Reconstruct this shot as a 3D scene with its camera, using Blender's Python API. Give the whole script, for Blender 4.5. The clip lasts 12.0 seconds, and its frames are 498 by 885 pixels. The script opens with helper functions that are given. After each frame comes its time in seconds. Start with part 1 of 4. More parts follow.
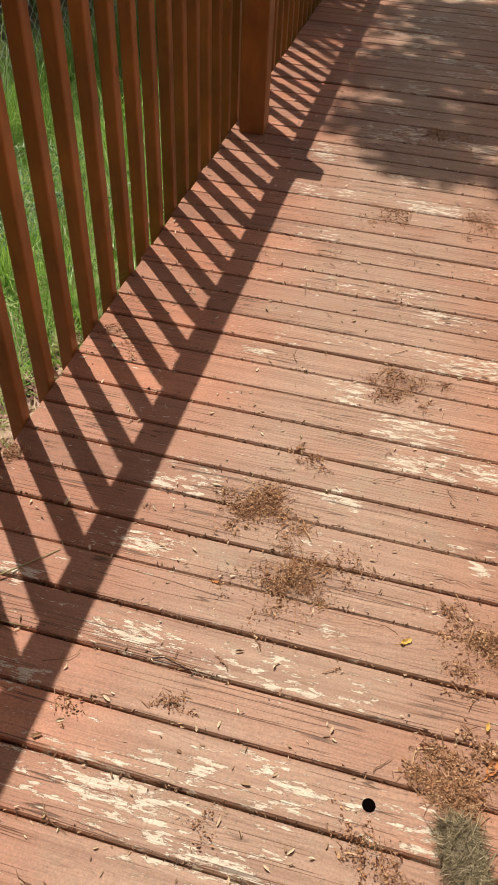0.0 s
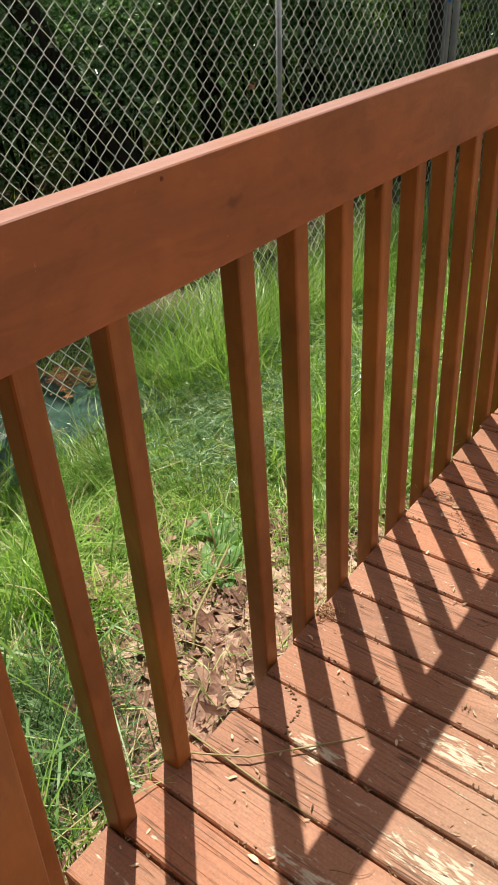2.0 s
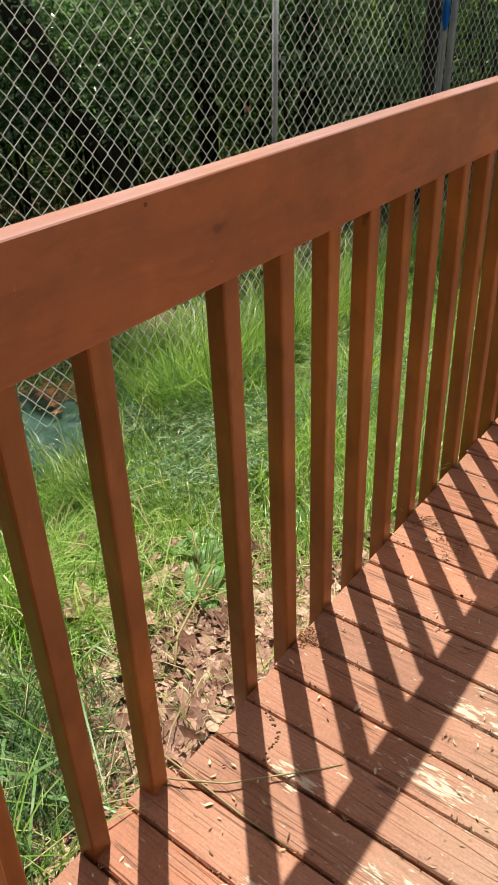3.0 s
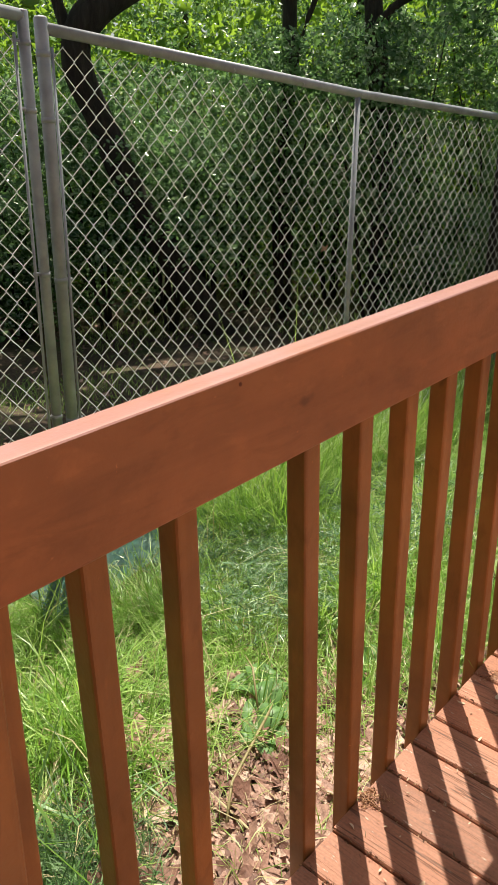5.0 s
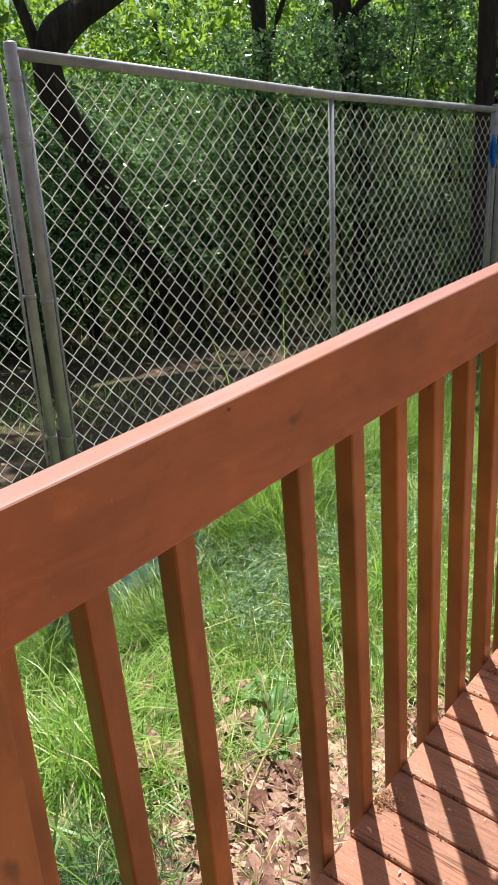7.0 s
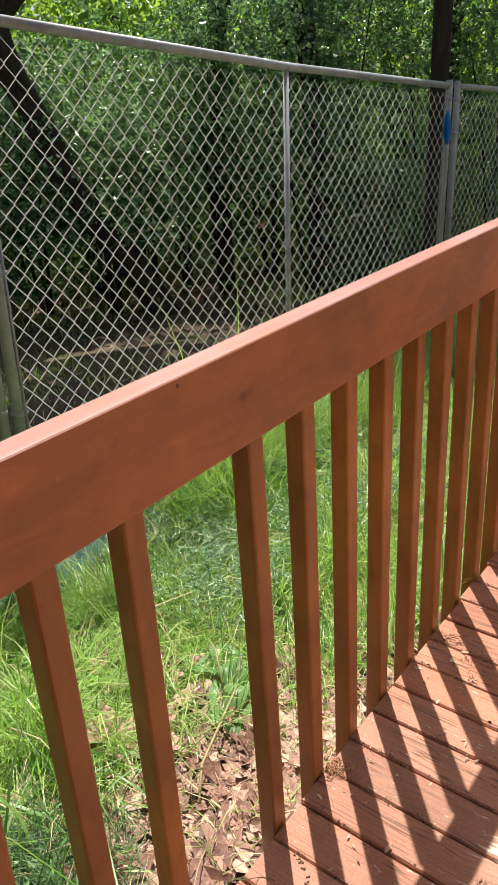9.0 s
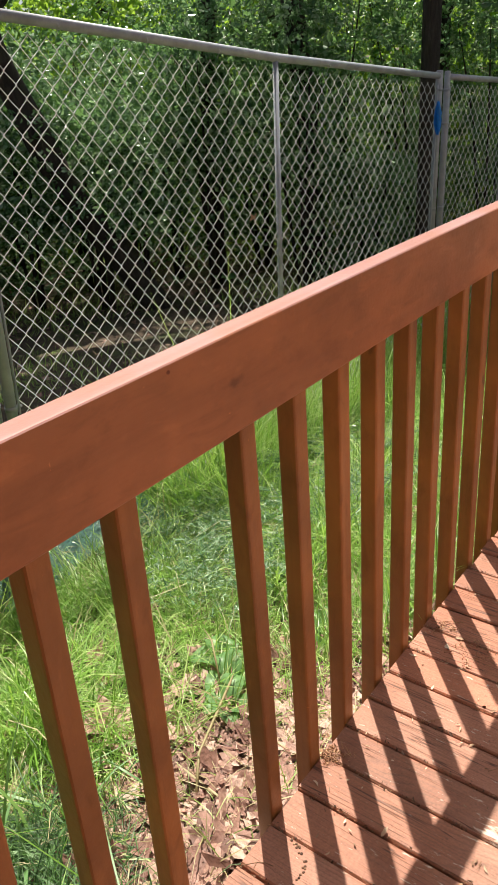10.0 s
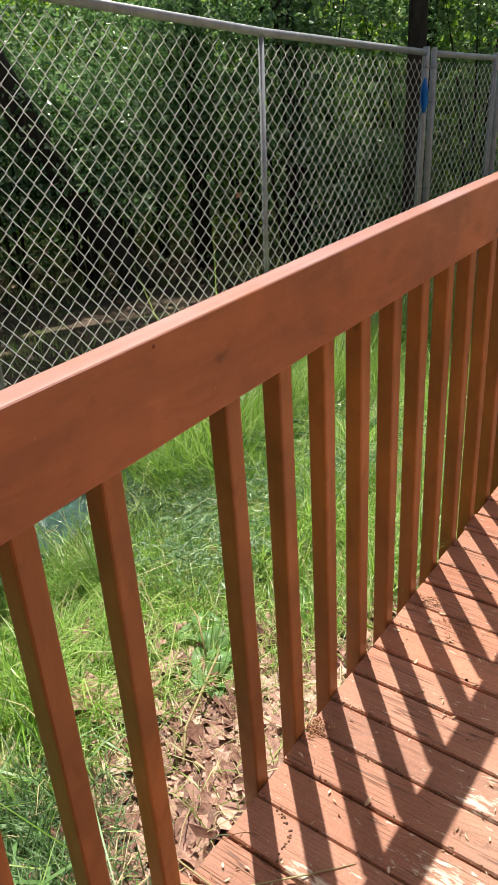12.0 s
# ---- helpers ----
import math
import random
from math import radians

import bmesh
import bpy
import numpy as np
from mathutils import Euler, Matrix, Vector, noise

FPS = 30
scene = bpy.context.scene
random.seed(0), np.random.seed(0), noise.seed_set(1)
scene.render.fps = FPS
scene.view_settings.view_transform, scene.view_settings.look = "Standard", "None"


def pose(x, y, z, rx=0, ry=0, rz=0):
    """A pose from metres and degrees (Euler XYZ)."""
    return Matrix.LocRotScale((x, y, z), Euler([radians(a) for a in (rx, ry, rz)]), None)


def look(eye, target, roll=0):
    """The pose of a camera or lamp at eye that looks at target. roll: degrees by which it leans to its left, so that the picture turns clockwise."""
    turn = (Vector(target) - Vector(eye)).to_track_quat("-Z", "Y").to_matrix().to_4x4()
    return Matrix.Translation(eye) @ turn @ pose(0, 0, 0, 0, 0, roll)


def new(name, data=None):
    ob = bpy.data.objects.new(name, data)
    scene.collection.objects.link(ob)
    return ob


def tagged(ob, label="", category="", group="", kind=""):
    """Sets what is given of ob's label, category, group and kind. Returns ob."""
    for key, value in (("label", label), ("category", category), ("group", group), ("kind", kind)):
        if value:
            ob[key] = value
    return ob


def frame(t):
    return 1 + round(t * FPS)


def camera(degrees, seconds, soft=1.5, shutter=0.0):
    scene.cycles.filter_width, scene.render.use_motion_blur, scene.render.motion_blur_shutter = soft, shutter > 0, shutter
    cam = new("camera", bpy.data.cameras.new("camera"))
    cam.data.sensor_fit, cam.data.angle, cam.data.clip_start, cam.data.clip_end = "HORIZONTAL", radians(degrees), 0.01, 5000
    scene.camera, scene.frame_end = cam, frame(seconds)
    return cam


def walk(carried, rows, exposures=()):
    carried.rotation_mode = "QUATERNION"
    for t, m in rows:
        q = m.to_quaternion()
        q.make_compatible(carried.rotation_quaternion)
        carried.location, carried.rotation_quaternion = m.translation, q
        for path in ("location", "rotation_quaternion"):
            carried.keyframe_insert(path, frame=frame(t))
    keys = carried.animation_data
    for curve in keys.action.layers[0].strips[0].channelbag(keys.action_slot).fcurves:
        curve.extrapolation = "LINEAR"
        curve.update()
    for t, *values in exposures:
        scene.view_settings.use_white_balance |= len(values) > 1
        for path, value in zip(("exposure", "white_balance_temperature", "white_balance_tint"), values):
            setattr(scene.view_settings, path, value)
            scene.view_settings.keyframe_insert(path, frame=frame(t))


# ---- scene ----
cam = camera(36.8, 12.0)
PATH = [
    (0, (0.6999, -0.8024, 1.0850), (0.4493, 0.3979, -0.0925), 3.16),
    (0.5, (0.6464, -0.8464, 1.0619), (0.2284, 0.3561, -0.0647), 3.81),
    (1, (0.6332, -0.8601, 1.0559), (0.0825, 0.3115, -0.0460), 1.55),
    (1.5, (0.5899, -0.8078, 1.0628), (-0.1746, 0.3264, 0.0532), -3.28),
    (2, (0.5691, -0.7511, 1.0595), (-0.3288, 0.3704, 0.1507), -4.15),
    (2.5, (0.5757, -0.7353, 1.0634), (-0.3168, 0.4063, 0.1745), -2.77),
    (4.5, (0.567, -0.745, 1.1), (-0.558, 0.648, 0.209), -1.9),
    (5, (0.55, -0.743, 1.137), (-0.697, 0.617, 0.365), -1.6),
    (5.5, (0.548, -0.745, 1.153), (-0.739, 0.596, 0.414), -1.6),
    (6, (0.542, -0.743, 1.159), (-0.759, 0.582, 0.416), -2.3),
    (6.5, (0.543, -0.741, 1.166), (-0.735, 0.59, 0.394), -3.7),
    (7, (0.557, -0.739, 1.164), (-0.684, 0.626, 0.393), -5.2),
    (9, (0.563, -0.733, 1.165), (-0.575, 0.681, 0.325), -3.9),
    (9.5, (0.572, -0.736, 1.166), (-0.546, 0.683, 0.306), -3.9),
    (10, (0.57, -0.737, 1.157), (-0.554, 0.68, 0.303), -4.4),
    (10.5, (0.573, -0.736, 1.156), (-0.545, 0.68, 0.292), -4.4),
    (11, (0.573, -0.738, 1.154), (-0.534, 0.68, 0.28), -4.1),
    (11.5, (0.572, -0.738, 1.153), (-0.525, 0.68, 0.267), -3.8),
    (12, (0.574, -0.742, 1.152), (-0.509, 0.677, 0.25), -4.0),
]
EXPOSURES = [(0.0, 0.02, 6900, 10), (0.5, 0.04, 6900, 7), (1.0, 0.10, 6950, 6), (1.6, 0.30, 7000, 4), (2.0, 0.42, 7000, 4), (2.5, 0.50, 6950, 6), (4.5, 0.48, 7050, 7), (5.2, 0.66, 6800, 8), (6.0, 0.70, 6350, 10), (7.0, 0.74, 6400, 11), (8.0, 0.76, 6500, 11), (9.5, 0.76, 6650, 10), (12.0, 0.73, 6650, 10)]
walk(cam, [(t, look(eye, target, roll)) for t, eye, target, roll in PATH], EXPOSURES)


# ---- light ----
world = bpy.data.worlds.new("world")
scene.world = world
world.use_nodes = True
wn = world.node_tree.nodes
sky = wn.new("ShaderNodeTexSky")
sky.sky_type = "NISHITA"
sky.sun_disc = False
sky.dust_density, sky.ozone_density = 3.0, 0.6
TO_SUN = Vector((-0.308, 0.352, 1.0)).normalized()
sky.sun_elevation = math.asin(TO_SUN.z)
sky.sun_rotation = math.atan2(TO_SUN.x, TO_SUN.y)
wn["Background"].inputs["Strength"].default_value = 0.076
world.node_tree.links.new(sky.outputs["Color"], wn["Background"].inputs["Color"])
sun_data = bpy.data.lights.new("sun", "SUN")
sun_data.energy, sun_data.angle, sun_data.color = 4.9, radians(0.55), (1.0, 0.94, 0.83)
sun = new("sun", sun_data)
sun.matrix_world = look(TO_SUN * 30, (0, 0, 0))


# ---- materials ----
class Mat:
    """A small node-material builder."""

    def __init__(self, name, rough=0.7, metal=0.0):
        self.m = bpy.data.materials.new(name)
        self.m.use_nodes = True
        self.t = self.m.node_tree
        self.b = self.t.nodes["Principled BSDF"]
        self.b.inputs["Roughness"].default_value = rough
        self.b.inputs["Metallic"].default_value = metal

    def node(self, kind, **values):
        n = self.t.nodes.new(kind)
        for k, v in values.items():
            n.inputs[k].default_value = v
        return n

    def link(self, a, b):
        self.t.links.new(a, b)

    def coords(self, scale=(1, 1, 1), shuffle=True):
        """Object coordinates, shifted per object so that no two pieces repeat."""
        tc = self.node("ShaderNodeTexCoord")
        mp = self.node("ShaderNodeMapping")
        mp.inputs["Scale"].default_value = scale
        if shuffle:
            info = self.node("ShaderNodeObjectInfo")
            mul = self.node("ShaderNodeVectorMath")
            mul.operation = "SCALE"
            mul.inputs[0].default_value = (37.0, 61.0, 17.0)
            self.link(info.outputs["Random"], mul.inputs["Scale"])
            add = self.node("ShaderNodeVectorMath")
            add.operation = "ADD"
            self.link(tc.outputs["Object"], add.inputs[0])
            self.link(mul.outputs[0], add.inputs[1])
            self.link(add.outputs[0], mp.inputs["Vector"])
        else:
            self.link(tc.outputs["Object"], mp.inputs["Vector"])
        return mp.outputs["Vector"]

    def noise(self, vec, scale, detail=4.0, rough=0.55, warp=0.0):
        n = self.node("ShaderNodeTexNoise", Scale=scale, Detail=detail, Roughness=rough, Distortion=warp)
        self.link(vec, n.inputs["Vector"])
        return n.outputs["Fac"]

    def ramp(self, fac, stops):
        r = self.node("ShaderNodeValToRGB")
        e = r.color_ramp.elements
        while len(e) < len(stops):
            e.new(0.5)
        for el, (p, c) in zip(e, stops):
            el.position = p
            el.color = (*c, 1) if len(c) == 3 else c
        self.link(fac, r.inputs["Fac"])
        return r.outputs["Color"]

    def grey(self, fac, lo, hi):
        r = self.node("ShaderNodeMapRange")
        r.inputs["From Min"].default_value = lo
        r.inputs["From Max"].default_value = hi
        self.link(fac, r.inputs["Value"])
        return r.outputs["Result"]

    def mix(self, fac, a, b, mode="MIX"):
        n = self.node("ShaderNodeMix")
        n.data_type, n.blend_type = "RGBA", mode
        for sock, v in ((n.inputs["Factor"], fac), (n.inputs["A"], a), (n.inputs["B"], b)):
            if isinstance(v, (int, float)):
                sock.default_value = v
            elif isinstance(v, tuple):
                sock.default_value = (*v, 1)
            else:
                self.link(v, sock)
        return n.outputs["Result"]

    def math(self, op, a, b):
        n = self.node("ShaderNodeMath")
        n.operation = op
        for sock, v in ((n.inputs[0], a), (n.inputs[1], b)):
            if isinstance(v, (int, float)):
                sock.default_value = v
            else:
                self.link(v, sock)
        return n.outputs[0]

    def color(self, c):
        if isinstance(c, tuple):
            self.b.inputs["Base Color"].default_value = (*c, 1)
        else:
            self.link(c, self.b.inputs["Base Color"])
        return self

    def bump(self, height, strength=0.3, dist=0.002):
        n = self.node("ShaderNodeBump", Strength=strength, Distance=dist)
        self.link(height, n.inputs["Height"])
        self.link(n.outputs["Normal"], self.b.inputs["Normal"])
        return self

    def random(self):
        return self.node("ShaderNodeObjectInfo").outputs["Random"]

    def island(self):
        return self.node("ShaderNodeNewGeometry").outputs["Random Per Island"]

    def see_through(self, col, weight):
        """Mixes in light that passes through a thin leaf."""
        tr = self.node("ShaderNodeBsdfTranslucent")
        self.link(col, tr.inputs["Color"])
        mx = self.node("ShaderNodeMixShader")
        mx.inputs["Fac"].default_value = weight
        out = self.t.nodes["Material Output"]
        self.link(self.b.outputs["BSDF"], mx.inputs[1])
        self.link(tr.outputs["BSDF"], mx.inputs[2])
        self.link(mx.outputs["Shader"], out.inputs["Surface"])
        return self


def deck_material():
    """Worn red-brown deck stain over grey pine: grain runs along x."""
    k = Mat("worn_deck_stain", 0.62)
    v = k.coords((1, 1, 1))
    broad = k.noise(v, 3.4, 5, 0.62)
    stain = k.ramp(broad, [(0.28, (0.285, 0.110, 0.062)), (0.5, (0.375, 0.156, 0.092)), (0.72, (0.435, 0.200, 0.130))])
    tone = k.ramp(k.random(), [(0.0, (0.78, 0.80, 0.83)), (0.5, (1.0, 1.0, 1.0)), (1.0, (1.14, 1.03, 0.96))])
    stain = k.mix(1.0, stain, tone, "MULTIPLY")
    # year rings, bent round the knots
    xyz_o = k.node("ShaderNodeSeparateXYZ")
    k.link(v, xyz_o.inputs["Vector"])
    sway = k.noise(k.coords((1.6, 9.0, 1.0)), 1.0, 2, 0.5, 0.6)
    phase = k.math("ADD", k.math("MULTIPLY", xyz_o.outputs["Y"], 820.0), k.math("MULTIPLY", sway, 95.0))
    rings = k.math("SINE", phase, 0.0)
    grain = k.noise(k.coords((3.0, 190, 60)), 1.0, 4, 0.6, 0.5)
    bands = k.noise(k.coords((1.4, 42, 20)), 1.0, 4, 0.6, 0.9)
    fine = k.noise(k.coords((14, 520, 60)), 1.0, 3, 0.6)
    patches = k.grey(k.noise(v, 5.5, 4, 0.6), 0.38, 0.62)
    # the tread line is greyed and thin
    where = k.node("ShaderNodeNewGeometry").outputs["Position"]
    xyz = k.node("ShaderNodeSeparateXYZ")
    k.link(where, xyz.inputs["Vector"])
    tread = k.math("MULTIPLY", k.grey(xyz.outputs["X"], 0.26, 0.52), k.grey(xyz.outputs["X"], 1.15, 0.80))
    wornness = k.math("MULTIPLY", tread, k.grey(k.noise(v, 2.3, 5, 0.65), 0.14, 0.46))
    stain = k.mix(k.math("MULTIPLY", wornness, 0.92), stain, k.mix(k.grey(bands, 0.35, 0.65), (0.40, 0.258, 0.190), (0.30, 0.184, 0.130)))
    stain = k.mix(k.math("MULTIPLY", k.math("MULTIPLY", k.grey(rings, 0.45, 0.98), patches), 0.46), stain, (0.165, 0.085, 0.056))
    stain = k.mix(k.math("MULTIPLY", k.grey(grain, 0.52, 0.70), 0.40), stain, (0.19, 0.088, 0.054))
    stain = k.mix(k.math("MULTIPLY", k.grey(bands, 0.56, 0.72), 0.4), stain, (0.22, 0.10, 0.062))
    # peeled flakes that bare pale wood, in groups where feet tread
    flakes = k.noise(k.coords((26, 105, 8)), 1.0, 8, 0.72, 0.25)
    groups = k.math("MULTIPLY", k.grey(k.noise(v, 3.1, 3, 0.5), 0.52, 0.66), k.math("MULTIPLY", k.grey(xyz.outputs["X"], 0.12, 0.40), 0.75))
    for cx, cy, rx, ry in ((0.40, -0.19, 0.085, 0.03), (0.46, -0.43, 0.15, 0.045), (0.35, -0.006, 0.08, 0.025), (0.666, 0.20, 0.05, 0.025), (0.956, 0.35, 0.05, 0.03), (0.60, -0.49, 0.10, 0.03), (0.25, -0.30, 0.05, 0.02), (0.42, 0.62, 0.05, 0.015), (0.70, -0.10, 0.03, 0.02), (0.15, -0.13, 0.05, 0.02), (0.335, 0.15, 0.035, 0.02), (0.95, 0.10, 0.02, 0.02)):
        mp = k.node("ShaderNodeMapping")
        mp.inputs["Location"].default_value = (-cx / rx, -cy / ry, 0)
        mp.inputs["Scale"].default_value = (1 / rx, 1 / ry, 0.0)
        k.link(where, mp.inputs["Vector"])
        ln = k.node("ShaderNodeVectorMath")
        ln.operation = "LENGTH"
        k.link(mp.outputs["Vector"], ln.inputs[0])
        groups = k.math("MAXIMUM", groups, k.grey(ln.outputs["Value"], 1.7, 0.2))
    peel = k.grey(k.math("ADD", flakes, k.math("MULTIPLY", groups, 0.175)), 0.630, 0.655)
    bare = k.ramp(fine, [(0.35, (0.50, 0.41, 0.325)), (0.65, (0.72, 0.63, 0.53))])
    col = k.mix(k.math("MULTIPLY", peel, 0.88), stain, bare)
    mildew = k.math("MULTIPLY", k.grey(k.noise(v, 7.0, 4, 0.6), 0.60, 0.72), tread)
    col = k.mix(k.math("MULTIPLY", mildew, 0.35), col, (0.30, 0.27, 0.19))
    # drying cracks along the grain
    crack = None
    for scale, gate in (((0.8, 30, 3), 3.6), ((1.1, 47, 5), 4.4)):
        vein = k.math("ABSOLUTE", k.math("SUBTRACT", k.noise(k.coords(scale), 1.0, 2, 0.45, 0.2), 0.5), 0.0)
        one = k.math("MULTIPLY", k.grey(vein, 0.0085, 0.002), k.grey(k.noise(v, gate, 3, 0.6), 0.47, 0.55))
        crack = one if crack is None else k.math("MAXIMUM", crack, one)
    col = k.mix(k.math("MULTIPLY", crack, 0.78), col, (0.075, 0.034, 0.021))
    dots = k.grey(k.noise(v, 95, 2, 0.5), 0.69, 0.75)
    col = k.mix(k.math("MULTIPLY", dots, 0.5), col, (0.10, 0.05, 0.035))
    speck = k.noise(v, 260, 2, 0.6)
    col = k.mix(0.5, col, k.ramp(speck, [(0.3, (0.62, 0.60, 0.58)), (0.7, (1.25, 1.25, 1.25))]), "MULTIPLY")
    k.color(col)
    h = k.math("SUBTRACT", k.math("ADD", k.math("MULTIPLY", grain, 0.6), k.math("MULTIPLY", fine, 0.25)), k.math("ADD", k.math("MULTIPLY", crack, 0.7), k.math("MULTIPLY", peel, 0.30)))
    h = k.math("SUBTRACT", h, k.math("MULTIPLY", k.math("MULTIPLY", rings, patches), 0.10))
    k.bump(h, 0.7, 0.0018)
    return k.m


def rail_material(name, along, base, dark):
    """Red-brown stained railing wood, grain along one axis."""
    k = Mat(name, 0.42)
    s = [38.0, 38.0, 38.0]
    s[along] = 1.6
    v = k.coords((1, 1, 1))
    vg = k.coords(tuple(s))
    broad = k.noise(v, 4.0, 4, 0.6)
    col = k.mix(k.grey(broad, 0.35, 0.7), base, tuple(c * 0.58 for c in base))
    grain = k.noise(vg, 1.0, 5, 0.6, 0.4)
    col = k.mix(k.math("MULTIPLY", k.grey(grain, 0.50, 0.72), 0.22), col, dark)
    # uneven brush coats and rubbed spots
    sb = [26.0, 26.0, 26.0]
    sb[along] = 9.0
    blotch = k.noise(k.coords(tuple(sb)), 1.0, 5, 0.68, 0.5)
    col = k.mix(k.math("MULTIPLY", k.grey(blotch, 0.52, 0.70), 0.48), col, tuple(c * 0.45 for c in base))
    col = k.mix(k.math("MULTIPLY", k.grey(blotch, 0.42, 0.28), 0.30), col, tuple(min(1, c * 1.45) for c in base))
    knots = k.node("ShaderNodeTexVoronoi", Scale=1.0)
    sk = [9.0, 9.0, 9.0]
    sk[along] = 5.0
    bent = k.node("ShaderNodeVectorMath")
    bent.operation = "ADD"
    k.link(k.coords(tuple(sk)), bent.inputs[0])
    rough_edge = k.node("ShaderNodeTexNoise", Scale=28.0, Detail=3.0)
    k.link(v, rough_edge.inputs["Vector"])
    small = k.node("ShaderNodeVectorMath")
    small.operation = "SCALE"
    small.inputs["Scale"].default_value = 0.16
    k.link(rough_edge.outputs["Color"], small.inputs[0])
    k.link(small.outputs[0], bent.inputs[1])
    k.link(bent.outputs[0], knots.inputs["Vector"])
    kn = k.grey(knots.outputs["Distance"], 0.085, 0.045)
    col = k.mix(k.math("MULTIPLY", kn, 0.6), col, tuple(c * 0.7 for c in dark))
    # upward faces coloured paler: a painted sunlit look with a ragged worn edge
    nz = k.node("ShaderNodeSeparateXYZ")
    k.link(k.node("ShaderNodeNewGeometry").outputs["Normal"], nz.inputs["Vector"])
    ragged = k.noise(vg, 2.0, 5, 0.65, 0.5)
    up = k.math("ADD", nz.outputs["Z"], k.math("MULTIPLY", k.math("SUBTRACT", ragged, 0.5), 1.2))
    sunlit_worn = k.math("MULTIPLY", k.grey(up, 0.35, 0.75), k.grey(broad, 0.10, 0.60))
    col = k.mix(sunlit_worn, col, k.mix(k.grey(grain, 0.35, 0.7), (0.49, 0.275, 0.27), (0.38, 0.190, 0.180)))
    chips = k.math("MULTIPLY", k.grey(k.noise(v, 70, 4, 0.7, 0.6), 0.70, 0.74), 0.6)
    col = k.mix(chips, col, tuple(min(1, c * 1.9) for c in base))
    tone = k.ramp(k.random(), [(0.0, (0.84, 0.82, 0.80)), (1.0, (1.10, 1.08, 1.04))])
    col = k.mix(1.0, col, tone, "MULTIPLY")
    k.color(col)
    k.b.inputs["Roughness"].default_value = 0.42
    k.link(k.math("ADD", k.math("MULTIPLY", blotch, 0.35), 0.24), k.b.inputs["Roughness"])
    k.bump(k.math("ADD", k.math("MULTIPLY", grain, 0.8), k.math("MULTIPLY", k.noise(v, 110, 4, 0.65), 0.8)), 0.38, 0.0018)
    return k.m


def end_grain_material():
    """Rough sawn end of a stained post: dark checks across mottled red-brown."""
    k = Mat("sawn_end_grain", 0.85)
    v = k.coords((1, 1, 1))
    n = k.noise(v, 120, 5, 0.7)
    col = k.ramp(n, [(0.3, (0.15, 0.060, 0.038)), (0.55, (0.26, 0.115, 0.080)), (0.75, (0.36, 0.18, 0.135))])
    check = k.grey(k.math("ABSOLUTE", k.math("SUBTRACT", k.noise(v, 42, 3, 0.6, 0.8), 0.5), 0.0), 0.016, 0.003)
    k.color(k.mix(k.math("MULTIPLY", check, 0.45), col, (0.10, 0.04, 0.025)))
    k.bump(k.math("SUBTRACT", n, check), 0.8, 0.003)
    return k.m


def leaf_material(name, dark, mid, light, through_colour, weight, rough=0.45):
    k = Mat(name, rough)
    col = k.ramp(k.island(), [(0.0, dark), (0.55, mid), (1.0, light)])
    k.color(col)
    k.see_through(k.mix(0.6, col, through_colour), weight)
    return k.m


def soil_material():
    k = Mat("soil_and_litter", 0.9)
    v = k.coords((1, 1, 1), False)
    a = k.noise(v, 1.4, 6, 0.65)
    b = k.noise(v, 22, 5, 0.7)
    col = k.ramp(b, [(0.3, (0.06, 0.042, 0.029)), (0.55, (0.115, 0.080, 0.052)), (0.75, (0.19, 0.14, 0.095))])
    green = k.ramp(b, [(0.3, (0.035, 0.05, 0.016)), (0.7, (0.11, 0.135, 0.05))])
    col = k.mix(k.grey(a, 0.52, 0.66), col, green)
    k.color(col)
    k.bump(k.math("ADD", b, k.noise(v, 70, 3, 0.6)), 0.9, 0.02)
    return k.m


def steel_material(name, lo, hi, rough=0.5, metal=0.08):
    k = Mat(name, rough, metal)
    v = k.coords((1, 1, 1))
    k.color(k.ramp(k.noise(v, 14, 5, 0.6), [(0.3, lo), (0.7, hi)]))
    k.bump(k.noise(v, 60, 3, 0.5), 0.12, 0.001)
    return k.m


def bark_material():
    k = Mat("dark_bark", 0.95)
    v = k.coords((14, 14, 3))
    n = k.noise(v, 1.3, 6, 0.7, 0.6)
    k.color(k.ramp(n, [(0.3, (0.020, 0.016, 0.012)), (0.6, (0.052, 0.043, 0.034)), (0.8, (0.11, 0.095, 0.078))]))
    k.bump(n, 1.0, 0.03)
    return k.m


def plain(name, c, rough=0.7, vary=0.25, scale=30):
    k = Mat(name, rough)
    v = k.coords((1, 1, 1))
    n = k.noise(v, scale, 4, 0.6)
    k.color(k.mix(k.grey(n, 0.3, 0.7), tuple(x * (1 - vary) for x in c), tuple(min(1, x * (1 + vary)) for x in c)))
    k.bump(n, 0.2, 0.002)
    return k.m


def litter_material(name, stops, rough=0.8, grain=0.0):
    k = Mat(name, rough)
    col = k.ramp(k.island(), stops)
    if grain:
        n = k.noise(k.coords((1, 1, 1), False), grain, 4, 0.65)
        col = k.mix(1.0, col, k.ramp(n, [(0.3, (0.55, 0.50, 0.47)), (0.7, (1.2, 1.2, 1.2))]), "MULTIPLY")
        k.bump(n, 0.8, 0.004)
    k.color(col)
    return k.m


